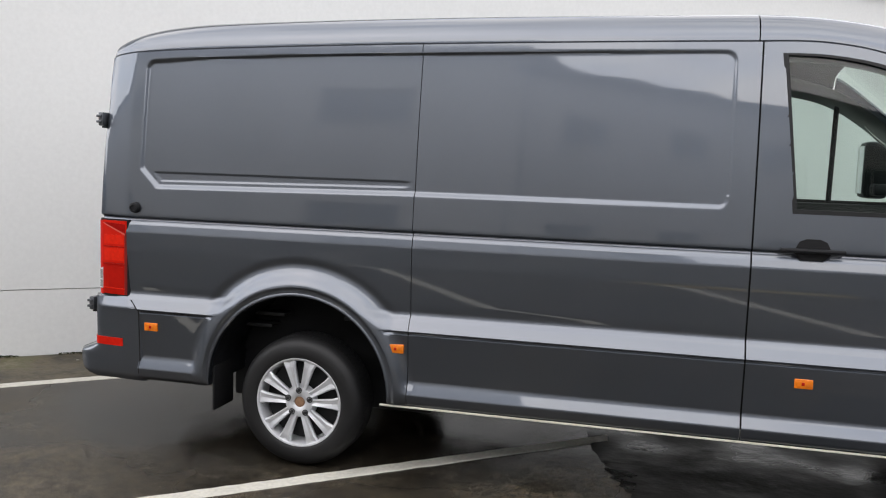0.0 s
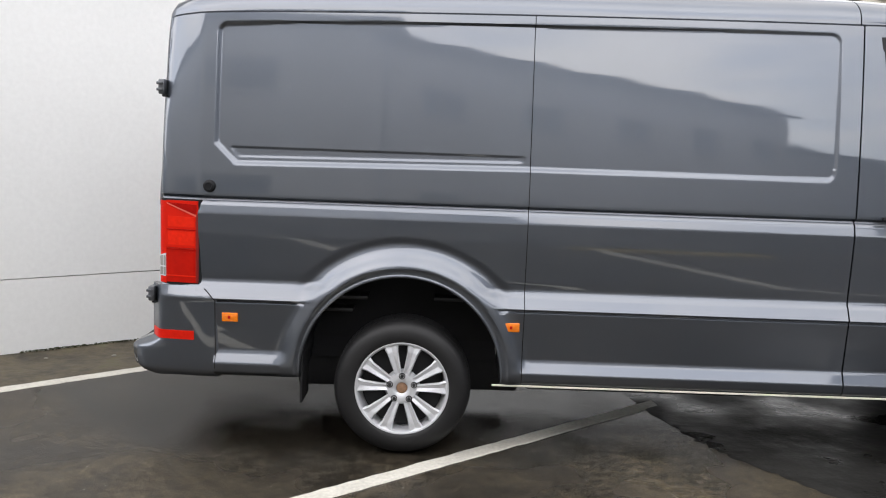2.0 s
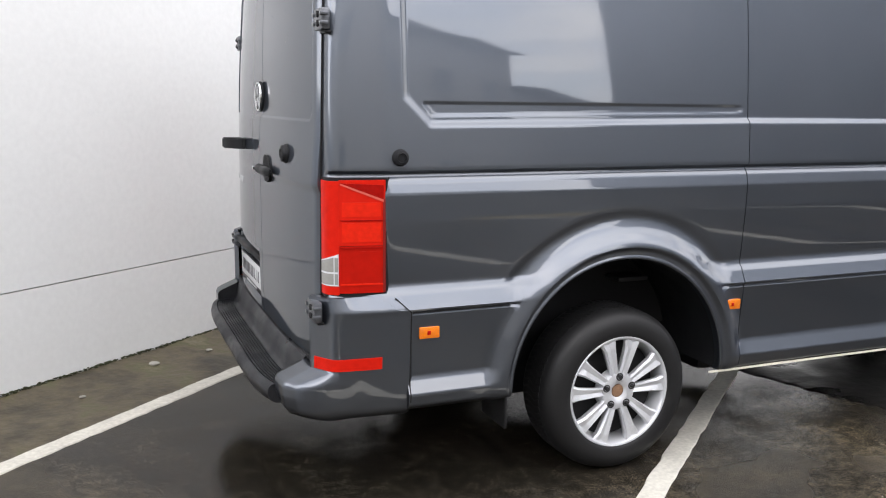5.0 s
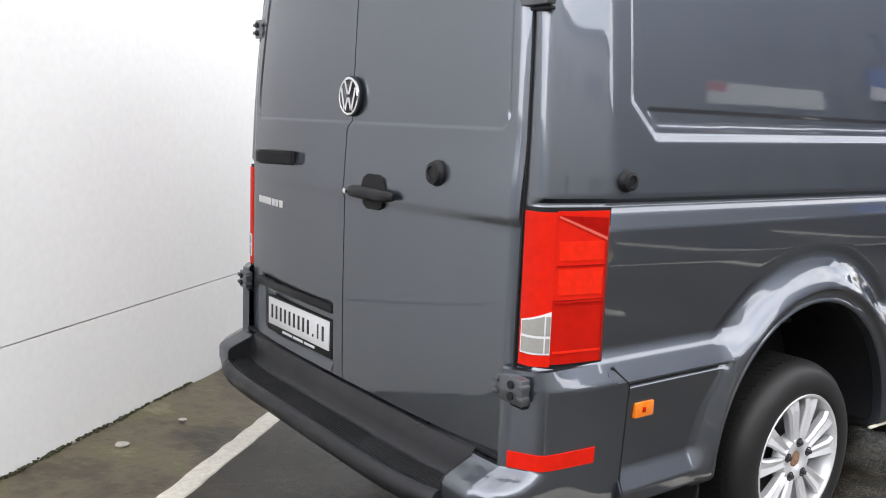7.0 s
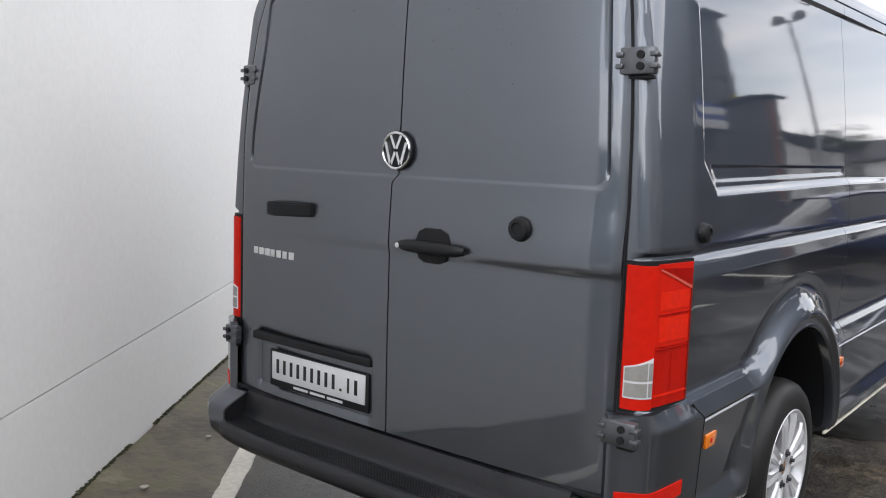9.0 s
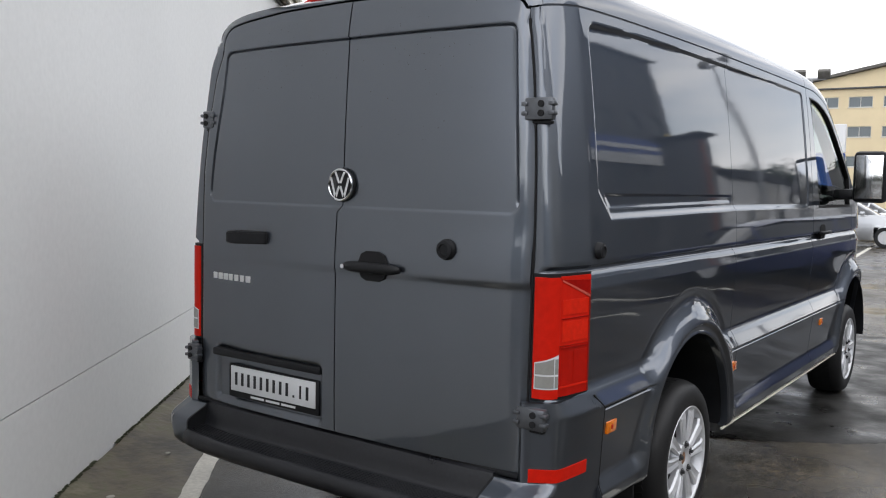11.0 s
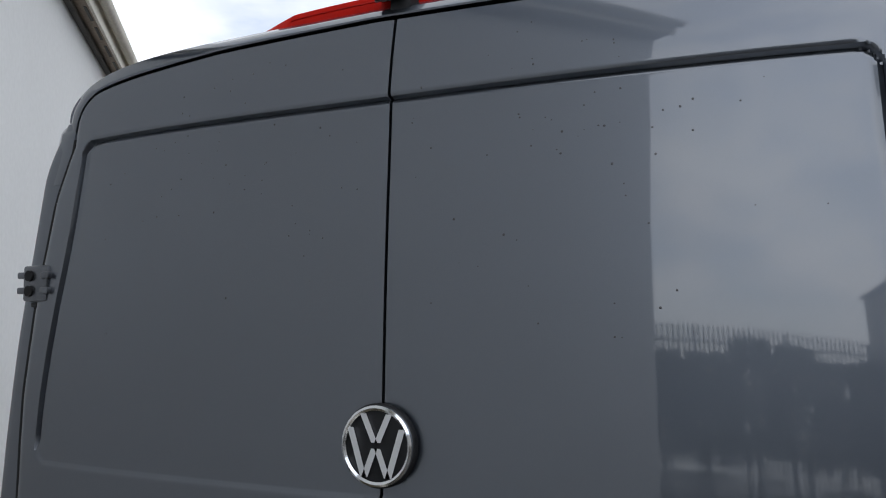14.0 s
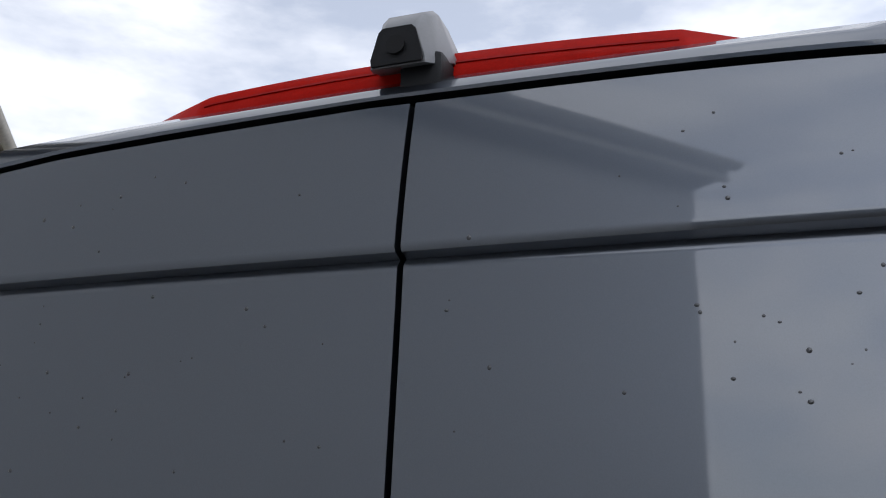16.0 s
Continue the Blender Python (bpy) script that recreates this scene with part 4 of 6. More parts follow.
for flip in (False, True):
    lamp = None
    for nm, args, mat, label in (("tail_lamp", (0.0, 1.02, 0.822, 1.266, 0.001), PLASTIC, "red tail lamp cluster with a clear reversing section"),
                                 ("rear_lens", (0.03, 0.315, 0.832, 1.254, 0.006), RED_MID, ""), ("side_lens", (0.317, 0.985, 1.016, 1.258, 0.006, 0.02, 0.0, 0.0), RED_MID, ""),
                                 ("lens_cell", (0.36, 0.93, 1.03, 1.10, 0.0075), RED_BRIGHT, ""), ("lens_cell", (0.36, 0.93, 1.124, 1.176, 0.0075), RED_BRIGHT, ""),
                                 ("lower_lens", (0.317, 0.985, 0.838, 1.014, 0.006), RED, ""), ("lens_cell", (0.62, 0.93, 0.885, 0.995, 0.0072), RED, ""),
                                 ("lens_rib", (0.335, 0.96, 1.108, 1.112, 0.0085), RED_DARK, "thin dividing line"), ("lens_rib", (0.335, 0.96, 1.005, 1.010, 0.0085), RED_DARK, "thin dividing line"), ("lens_rib", (0.335, 0.96, 0.868, 0.874, 0.0085), RED_BRIGHT, ""), ("lens_edge", (0.955, 0.985, 0.840, 1.19, 0.0082), LENS_LINE, "dark lens edge"),
                                 ("top_facet", (0.335, 0.965, 1.243, 1.247, 0.0078, 0.02, -0.10, -0.012), RED_DARK, "ribbed upper lens facet"), ("facet_highlight", (0.335, 0.965, 1.240, 1.246, 0.0088, 0.02, -0.10, -0.095), PINK, "pale highlight streak painted along the upper facet"),
                                 ("reversing_frame", (0.05, 0.305, 0.866, 0.958, 0.0084, 0.02, 0.0, 0.11), PLATE, "white moulded frame of the reversing lamp"),
                                 ("reversing_lens", (0.06, 0.245, 0.919, 0.955, 0.0098, 0.02, 0.0, 0.10), CLEAR, "clear ribbed reversing lens"), ("reversing_lens", (0.257, 0.297, 0.919, 0.972, 0.0098), CLEAR, ""),
                                 ("reversing_lens", (0.06, 0.245, 0.871, 0.912, 0.0098), CLEAR, "clear ribbed reversing lens"), ("reversing_lens", (0.257, 0.297, 0.871, 0.912, 0.0098), CLEAR, "")):
        bm = lamp_patch(*args)()
        if flip:
            for v in bm.verts:
                v.co = mirrored(v.co)
        ob = part(nm, bm, mat, lamp or van, label)
        lamp = lamp or ob


# rear bumper: painted corners, reflectors, ribbed black step
B_PLAN = [(0.0, 0.344, 0.012), (0.3, 0.23, 0.018), (0.55, 0.11, 0.030), (0.66, 0.066, 0.040), (0.72, 0.048, 0.054), (0.8, 0.030, 0.084), (0.9, 0.010, 0.118), (1.0, -0.010, 0.150), (1.35, -0.014, 0.256)]
B_SIDE = [(0.345, 0.060), (0.36, 0.040), (0.38, 0.031), (0.42, 0.027), (0.60, 0.018), (0.748, 0.010), (0.7615, 0.008), (0.768, 0.006), (0.83, 0.036)]
B_SHELF = [(0.345, 0.03), (0.362, 0.075), (0.39, 0.096), (0.44, 0.108), (0.480, 0.108), (0.494, 0.100), (0.503, 0.084), (0.520, 0.044), (0.536, 0.006), (0.542, 0.0)]


def bumper_plan(u, z, off=0.0):
    """The corner in plan; below the reflector a shelf juts out to the rear."""
    x = smooth_interp(u, [(a, b) for a, b, _ in B_PLAN])
    y = smooth_interp(u, [(a, c) for a, _, c in B_PLAN])
    side = 1 - step(0.45, 0.85, u)
    x -= interp(z, B_SHELF) * step(0.50, 0.82, u)
    y += (interp(z, B_SIDE) - 0.010) * side + 0.02 * (1 - step(0.345, 0.39, z)) * (1 - side)
    return Vector((x - off * step(0.4, 0.9, u), y - off * (1 - step(0.4, 0.9, u)), z))


def bumper_corner():
    bm = bmesh.new()

    def upper(u, v):
        top = interp(u, [(0, 0.757), (0.235, 0.826), (1.0, 0.820)])
        return bumper_plan(u, 0.542 + v * (top - 0.542), 0.0045)

    grid(bm, spread(0, 1.0, 0.02), spread(0, 1, 0.03), upper)
    low = merged([z for z, _ in B_SHELF], spread(0.38, 0.49, 0.02))
    grid(bm, spread(0, 1.0, 0.02), low, lambda u, z: bumper_plan(u, z, 0.0045))
    grid(bm, spread(1.0, 1.35, 0.05), low, lambda u, z: bumper_plan(u, z, 0.0045))
    bmesh.ops.remove_doubles(bm, verts=bm.verts, dist=0.0008)
    r = bmesh.ops.extrude_edge_only(bm, edges=[e for e in bm.edges if e.is_boundary])
    for v in r["geom"]:
        if isinstance(v, bmesh.types.BMVert):
            v.co += Vector((0.02, 0.02 if v.co.y < 0.2 else -0.004, 0))
    return bm


def bumper_patch(u0, u1, z0, z1, off):
    def make():
        bm = bmesh.new()
        grid(bm, spread(u0, u1, 0.03), [z0, (z0 + z1) / 2, z1], lambda u, z: bumper_plan(u, z, off))
        r = bmesh.ops.extrude_edge_only(bm, edges=[e for e in bm.edges if e.is_boundary])
        for v in r["geom"]:
            if isinstance(v, bmesh.types.BMVert):
                v.co += Vector((0.008, 0.008, 0))
        return bm
    return make


both("bumper_corner", bumper_corner, PAINT)


def corner_gap():
    """Black joint between the bumper's corner and the panel."""
    bm = bmesh.new()
    line = [(0.3445, 0.40 + 0.357 * k / 12) for k in range(13)] + [(0.3445 - 0.058 * k / 6, 0.757 + 0.056 * k / 6) for k in range(1, 7)]
    for side in (-0.0022, 0.0022):
        for x, z in line:
            a = side if z < 0.757 else side * 0.7
            y = min(y_side(x, z), bumper_plan(max(0.0, (0.344 - x) / 0.38), min(z, 0.8), 0.0045).y) - 0.0012
            bm.verts.new((x + a, y, z + (side * 0.7 if z >= 0.757 else 0.0)))
    bm.verts.ensure_lookup_table()
    n = len(line)
    for k in range(n - 1):
        bm.faces.new((bm.verts[k], bm.verts[k + 1], bm.verts[n + k + 1], bm.verts[n + k]))
    r = bmesh.ops.extrude_face_region(bm, geom=list(bm.faces))
    for v in r["geom"]:
        if isinstance(v, bmesh.types.BMVert):
            v.co.y += 0.006
    return bm


def ledge_gap():
    """Black joint along the foot of the ledge, from the bumper's corner to the wheel arch."""
    bm = bmesh.new()

    def place(x, k):
        z = 0.7535 + (-0.0024, -0.0024, 0.0024, 0.0024)[k]
        return Vector((x, y_side(x, z) + (0.004, -0.0013, -0.0013, 0.004)[k], z))

    return grid(bm, spread(0.347, 0.76, 0.02), list(range(4)), place)


both("corner_gap", corner_gap, BLACK, "black joint beside the bumper corner")
both("ledge_gap", ledge_gap, BLACK, "black joint along the ledge")
both("reflector", bumper_patch(0.30, 0.92, 0.545, 0.591, 0.009), RED_MID, "red rear reflector")


def bumper_cheek():
    """The shelf's inner face, beside the step."""
    bm = bmesh.new()
    outline = [(-0.014 - 0.0045 - d, z) for z, d in B_SHELF] + [(0.04, 0.542), (0.04, 0.345)]
    prism(bm, outline, lambda a, b, t: (a, 0.252 + t, b), 0.010)
    return bm


both("bumper_cheek", bumper_cheek, PLASTIC, "black inner face of the bumper corner", None, False)

STEP_PROF = [(0.03, 0.560), (0.0, 0.554), (-0.020, 0.548), (-0.034, 0.528), (-0.044, 0.498), (-0.052, 0.470), (-0.062, 0.459)]
for k in range(8):
    x = -0.070 - 0.0115 * k
    STEP_PROF += [(x, 0.456 - 0.001 * k), (x - 0.005, 0.456 - 0.001 * k), (x - 0.0065, 0.450 - 0.001 * k), (x - 0.0105, 0.450 - 0.001 * k)]
STEP_PROF += [(-0.166, 0.452), (-0.180, 0.450), (-0.191, 0.440), (-0.196, 0.424), (-0.195, 0.405), (-0.186, 0.388), (-0.165, 0.374), (-0.09, 0.366), (0.05, 0.362)]
bm = bmesh.new()


def step_place(y, k):
    x, z = STEP_PROF[k]
    bow = (abs(y - YC) / 0.78) ** 6
    return Vector((x + 0.045 * bow * min(1.0, max(0.0, -x / 0.08)), y, z))


grid(bm, spread(0.262, 2 * YC - 0.262, 0.03), list(range(len(STEP_PROF))), step_place)
bm.verts.ensure_lookup_table()
rows = len(STEP_PROF)
for first in (0, len(bm.verts) - rows):
    bm.faces.new([bm.verts[first + k] for k in range(rows)])
part("rear_step", bm, STEP, van, "black ribbed plastic rear step bumper")
# Unseen dark blocks added under the floor to stop light from the far side
both("light_stop_bar", lambda: boxed((0.70, 0.47, 0.20), (1.95, 0.55, 0.40), 0.02), PLASTIC)
bm = bmesh.new()
cyl(bm, 0.33, 0.33, 0.19, pose(0.52, YC, 0.365), 40)
part("light_stop_disc", bm, RUBBER, van, "dark disc added under the floor to stop light from behind")
part("light_stop_box", boxed((1.95, 0.32, 0.25), (3.25, 0.95, 0.44), 0.05), PLASTIC, van, "black box added under the floor to stop light from behind")
bm = bmesh.new()
cyl(bm, 0.10, 0.10, 0.9, pose(2.4, 1.55, 0.34, 0, 90, 0), 20)
part("light_stop_pipe", bm, DARK_STEEL, van)
part("door_sill", boxed((0.0, 0.17, 0.545), (0.08, 2 * YC - 0.17, 0.5615), 0.003), PLASTIC, van)


# side marker lamps
for x in (0.42, 1.863, 3.85):
    for flip in (False, True):
        y = y_side(x, 0.672)
        bm = boxed((x - 0.041, y - 0.009, 0.649), (x + 0.041, y + 0.02, 0.695), 0.004)
        b2 = boxed((x - 0.010, y - 0.0115, 0.664), (x + 0.004, y + 0.0, 0.680), 0.002)
        if flip:
            for v in list(bm.verts) + list(b2.verts):
                v.co = mirrored(v.co)
        lamp = part("marker_lamp", bm, AMBER, van, "small amber side marker lamp")
        part("bulb", b2, RED, lamp)


# fuel-side buffer and rear door buffer
def buffer_at(m, r):
    bm = bmesh.new()
    lathe(bm, [(r * 1.15, 0.0), (r * 1.12, 0.010), (r, 0.014), (r * 0.95, 0.024), (r * 0.62, 0.027), (r * 0.55, 0.022), (0.0005, 0.022)], m, 28)
    return bm


part("door_buffer", buffer_at(pose(x_rear(0.478, 1.33) + 0.002, 0.478, 1.330, 0, -90, 0), 0.034), PLASTIC, van, "round black rubber door buffer")
for flip in (False, True):
    bm = buffer_at(pose(0.307, y_side(0.307, 1.338) + 0.002, 1.338, 90, 0, 0), 0.028)
    if flip:
        for v in bm.verts:
            v.co = mirrored(v.co)
    part("door_catch", bm, PLASTIC, van, "round black door catch")


# rear door hinges
def hinge(y0, z0, sy, x0, hw=0.054, deep=0.012):
    hh = 0.038
    bm = boxed((x0 - 0.020, y0 - hw, z0 - hh), (x0 + deep, y0 + hw, z0 + hh), 0.006)
    h = part("hinge", bm, HINGE, van, "cast grey door hinge")
    for dz in (-0.016, 0.016):
        bm = bmesh.new()
        cyl(bm, 0.0115, 0.0115, 0.008, pose(x0 - 0.022, y0 - sy * 0.012, z0 + dz, 0, 90, 0), 16)
        part("bolt", bm, BLACK, h)
    for dy in (-hw - 0.004, hw - 0.008):
        for dz in (-0.022, 0.010):
            part("knuckle", boxed((x0 - 0.026, y0 + dy - 0.006, z0 + dz), (x0 + 0.004, y0 + dy + 0.018, z0 + dz + 0.014), 0.003), HINGE, h)
    part("pad", boxed((x0 - 0.004, y0 - hw * 0.8, z0 - hh - 0.012), (x0 + 0.02, y0 + hw * 0.8, z0 - hh - 0.001), 0.003), PLASTIC, h)


hinge(0.148, 1.828, 1, 0.050)
hinge(0.118, 0.770, 1, 0.004)
hinge(2 * YC - 0.206, 1.832, -1, 0.045, 0.036, 0.03)
hinge(2 * YC - 0.150, 0.767, -1, 0.004, 0.036)

# rear handle over a flat black plate that paints the hollow's shade
hx = x_rear(0.81, 1.25)
bm = bmesh.new()
prism(bm, [(0.735, 1.245), (0.755, 1.290), (0.785, 1.303), (0.845, 1.303), (0.872, 1.290), (0.892, 1.245), (0.870, 1.200), (0.845, 1.188), (0.785, 1.188), (0.757, 1.200)], lambda a, b, t: (hx - 0.006 - t, a, b), -0.02)
part("handle_shade", bm, BLACK, van, "flat black plate drawn as the dark hollow behind the door handle", False)
bm = bmesh.new()
ys = spread(0.672, 0.952, 0.02)
ring = []
for y in ys:
    e = 1 - abs((y - 0.812) / 0.14) ** 6
    hh, dd = 0.011 + 0.010 * e, 0.012 + 0.020 * e
    ring.append([bm.verts.new((hx - 0.010 - dd * (0.4 + 0.6 * math.cos(a)), y, 1.240 + hh * math.sin(a) - (y - 0.81) * 0.06 * 0)) for a in [2 * math.pi * k / 12 for k in range(12)]])
for a, b in zip(ring, ring[1:]):
    for k in range(12):
        bm.faces.new((a[k], a[(k + 1) % 12], b[(k + 1) % 12], b[k]))
bm.faces.new(ring[0])
bm.faces.new(ring[-1])
handle = part("door_handle", bm, PLASTIC, van, "black plastic rear door handle")
bm = bmesh.new()
cyl(bm, 0.009, 0.008, 0.012, pose(hx - 0.036, 0.937, 1.240, 0, 90, 0), 16)
part("lock", bm, CHROME, handle, "small chrome lock barrel")

# black door-stop arm on the other door
bx = x_rear(1.5, 1.32)
bm = bmesh.new()
prism(bm, [(1.578, 0.0), (1.580, 0.065), (1.566, 0.095), (1.515, 0.097), (1.44, 0.055), (1.402, 0.016), (1.402, 0.0)], lambda a, b, t: (bx - b, a, 1.295 + t), 0.052)
bmesh.ops.bevel(bm, geom=bm.edges[:], offset=0.006, segments=2, affect="EDGES")
part("door_stop", bm, PLASTIC, van, "black plastic door stop")

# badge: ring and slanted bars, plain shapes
ex, ey, ez = x_rear(0.988, 1.553) - 0.004, 0.988, 1.553
bm = bmesh.new()
lathe(bm, [(0.067, 0.0), (0.067, 0.010), (0.062, 0.013), (0.0005, 0.013)], pose(ex, ey, ez, 0, -90, 0), 40)
badge = part("badge", bm, PLASTIC, van, "round black and chrome badge")
bm = bmesh.new()
lathe(bm, [(0.065, 0.008), (0.064, 0.017), (0.060, 0.0195), (0.056, 0.017), (0.0555, 0.011)], pose(ex, ey, ez, 0, -90, 0), 40)
part("ring", bm, CHROME, badge, "chrome ring")
for a0, b0, a1, b1 in ((-0.050, 0.030, -0.024, -0.052), (-0.022, -0.052, -0.003, -0.004), (0.003, -0.004, 0.022, -0.052), (0.024, -0.052, 0.050, 0.030), (-0.025, 0.054, -0.003, 0.006), (0.003, 0.006, 0.025, 0.054)):
    w = 0.006
    bm = bmesh.new()
    prism(bm, [(a0 - w, b0), (a0 + w, b0), (a1 + w, b1), (a1 - w, b1)], lambda a, b, t: (ex - 0.012 - t, ey - a * 0.94, ez + b * 0.94), 0.006)
    part("bar", bm, CHROME, badge, smooth=False)

# model name as plain chrome blocks
for k, w in enumerate((0.031, 0.032, 0.033, 0.027, 0.029, 0.027, 0.032)):
    y = 1.784 - 0.0395 * k
    bx = x_rear(y, 1.135)
    part("name_block", boxed((bx - 0.004, y - w, 1.119 ), (bx + 0.002, y, 1.149), 0.003), CHROME, van, "chrome name lettering drawn as blocks")

# number plate with plain bars
pc = Vector((x_rear(1.385, 0.69) - 0.006, 1.384, 0.688))
surround = part("plate_holder", boxed((pc.x - 0.006, pc.y - 0.274, pc.z - 0.085), (pc.x + 0.008, pc.y + 0.274, pc.z + 0.062), 0.004), PLASTIC, door_l, "black plate holder")
part("number_plate", boxed((pc.x - 0.0095, pc.y - 0.258, pc.z - 0.056), (pc.x - 0.004, pc.y + 0.258, pc.z + 0.055), 0.002), PLATE, surround, "white plate with a row of dark bars")
k = 0
for k in range(12):
    y = pc.y + 0.222 - 0.0395 * k
    lo, hi = (pc.z - 0.028, pc.z + 0.028) if k != 9 else (pc.z - 0.028, pc.z - 0.018)
    w = 0.011 if k not in (9, 10) else 0.006
    bm = boxed((pc.x - 0.0108, y - w / 2 - 0.002, lo), (pc.x - 0.009, y + w / 2 + 0.002, hi))
    mesh_object("bar", bm, INK, surround, "", False)
for k in range(3):
    a = pc.y + 0.13 - 0.095 * k
    mesh_object("small_bar", boxed((pc.x - 0.0085, a - 0.082, pc.z - 0.074), (pc.x - 0.0055, a, pc.z - 0.065)), PLATE, surround, "", False)
# black bar painting the shadow along the upper edge of the plate bay
part("bay_shadow_bar", boxed((pc.x - 0.020, 1.095, 0.778), (pc.x + 0.02, 1.755, 0.812), 0.008), PLASTIC, door_l, "black bar drawn as the shadow at the top of the plate bay")

# high brake light and reversing camera on the roof's edge
bm = bmesh.new()


def brake_place(y, k):
    h = 0.006 + 0.018 * max(0.0, min(1.0, (0.306 - abs(y - 1.0)) / 0.070))
    sag = 0.012 * ((y - 1.03) / 0.28) ** 2
    x0 = 0.072
    pts = [(x0, 2.298), (x0 - 0.004, 2.309 + h * 0.2), (x0 + 0.006, 2.314 + h), (x0 + 0.075, 2.326 + h), (x0 + 0.10, 2.31)]
    return Vector((pts[k][0], y, pts[k][1] - sag))


grid(bm, spread(0.696, 1.306, 0.0095), list(range(5)), brake_place)
brake = part("brake_light", bm, RED, van, "long red high-level brake light")
bm = bmesh.new()


def rib_place(y, k):
    a, b = brake_place(y, 1), brake_place(y, 2)
    f = (0.42, 0.45, 0.55, 0.58)[k]
    return a + (b - a) * f + Vector((0.001 if k in (0, 3) else -0.0016, 0, 0))


grid(bm, spread(0.765, 1.24, 0.0095), list(range(4)), rib_place)
part("lens_rib", bm, RED_DARK, brake)
bm = bmesh.new()
POD = [(0.050, 0.026, 0.018, 2.299, 2.337), (0.066, 0.031, 0.023, 2.304, 2.358), (0.092, 0.038, 0.022, 2.316, 2.374), (0.130, 0.037, 0.018, 2.322, 2.379), (0.165, 0.030, 0.012, 2.326, 2.362), (0.185, 0.018, 0.006, 2.330, 2.338)]
rings = []
for x, wide, narrow, lo, hi in POD:
    rings.append([bm.verts.new((x - 0.026, 1.003 + y, z + 0.005)) for y, z in ((-wide, lo), (-wide, lo + 0.006), (-narrow, hi - 0.006), (-narrow + 0.006, hi), (narrow - 0.006, hi), (narrow, hi - 0.006), (wide, lo + 0.006), (wide, lo))])
for a, b in zip(rings, rings[1:]):
    for k in range(8):
        bm.faces.new((a[k], a[(k + 1) % 8], b[(k + 1) % 8], b[k]))
bm.faces.new(rings[0])
bm.faces.new(rings[-1])
cam_body = part("roof_camera", bm, POD_GREY, van, "small grey reversing camera pod on the roof edge")
bm = bmesh.new()
prism(bm, [(-0.024, -0.018), (-0.025, -0.012), (-0.018, 0.014), (-0.014, 0.018), (0.014, 0.018), (0.018, 0.014), (0.025, -0.012), (0.024, -0.018)], lambda a, b, t: (0.0235 - t, 1.003 + a, 2.323 + b), 0.003)
part("camera_face", bm, PLASTIC, cam_body, "black camera face")
bm = bmesh.new()
cyl(bm, 0.009, 0.008, 0.006, pose(0.020, 1.003, 2.322, 0, 90, 0), 20)
part("camera_lens", bm, BLACK, cam_body)
part("camera_foot", boxed((0.038, 0.966, 2.284), (0.15, 1.008, 2.323), 0.006), PLASTIC, cam_body)

# door mirrors and cab fittings
for flip in (False, True):
    bm = bmesh.new()
    box(bm, (4.46, -0.245, 1.50), (4.62, -0.02, 1.88), 0.035)
    b2 = boxed((4.454, -0.225, 1.53), (4.462, -0.04, 1.85), 0.003)
    b3 = boxed((4.50, -0.06, 1.52), (4.62, 0.12, 1.60), 0.02)
    for b in (bm, b2, b3):
        if flip:
            for v in b.verts:
                v.co = mirrored(v.co)
    mr = part("door_mirror", bm, PLASTIC, van, "tall black door mirror housing")
    part("mirror_glass", b2, CHROME, mr, "mirror glass")
    part("mirror_arm", b3, PLASTIC, mr)
for flip in (False, True):
    bm = boxed((3.70, 0.38, 0.95), (4.16, 0.86, 1.12), 0.05)
    b2 = boxed((3.60, 0.39, 1.06), (3.74, 0.85, 1.66), 0.05)
    b3 = boxed((3.59, 0.50, 1.69), (3.68, 0.74, 1.86), 0.03)
    for b in (bm, b2, b3):
        if flip:
            for v in b.verts:
                v.co = mirrored(v.co)
    st = part("cab_seat", bm, SEAT, van, "dark cloth cab seat")
    part("backrest", b2, SEAT, st)
    part("headrest", b3, SEAT, st)
dash = part("dashboard", boxed((4.66, 0.2, 0.95), (5.1, 2 * YC - 0.2, 1.55), 0.06), PLASTIC, van, "dark plastic dashboard")
part("instrument_hood", boxed((4.62, 0.36, 1.45), (4.90, 0.90, 1.64), 0.05), PLASTIC, dash)
bm = bmesh.new()
m = pose(4.58, 0.62, 1.38, 0, -62, 0)
seg = 40
rings = []
for k in range(seg):
    a = 2 * math.pi * k / seg
    rings.append([bm.verts.new(m @ Vector(((0.19 + 0.016 * math.cos(b)) * math.cos(a), (0.19 + 0.016 * math.cos(b)) * math.sin(a), 0.016 * math.sin(b)))) for b in [2 * math.pi * j / 8 for j in range(8)]])
for k in range(seg):
    for j in range(8):
        bm.faces.new((rings[k][j], rings[(k + 1) % seg][j], rings[(k + 1) % seg][(j + 1) % 8], rings[k][(j + 1) % 8]))
wheel_s = part("steering_wheel", bm, PLASTIC, van)
bm = bmesh.new()
box(bm, (-0.18, -0.02, -0.012), (0.18, 0.02, 0.006), 0.004, m)
box(bm, (-0.06, -0.05, -0.02), (0.06, 0.05, 0.012), 0.01, m)
part("wheel_boss", bm, PLASTIC, wheel_s)
hd = part("side_door_handle", boxed((3.705, y_side(3.85, 1.3) - 0.034, 1.283), (3.99, y_side(3.85, 1.3) - 0.012, 1.305), 0.009), PLASTIC, van, "black cab door handle")
# flat black plate; the shade of the hollow is put into its colour
bm = bmesh.new()
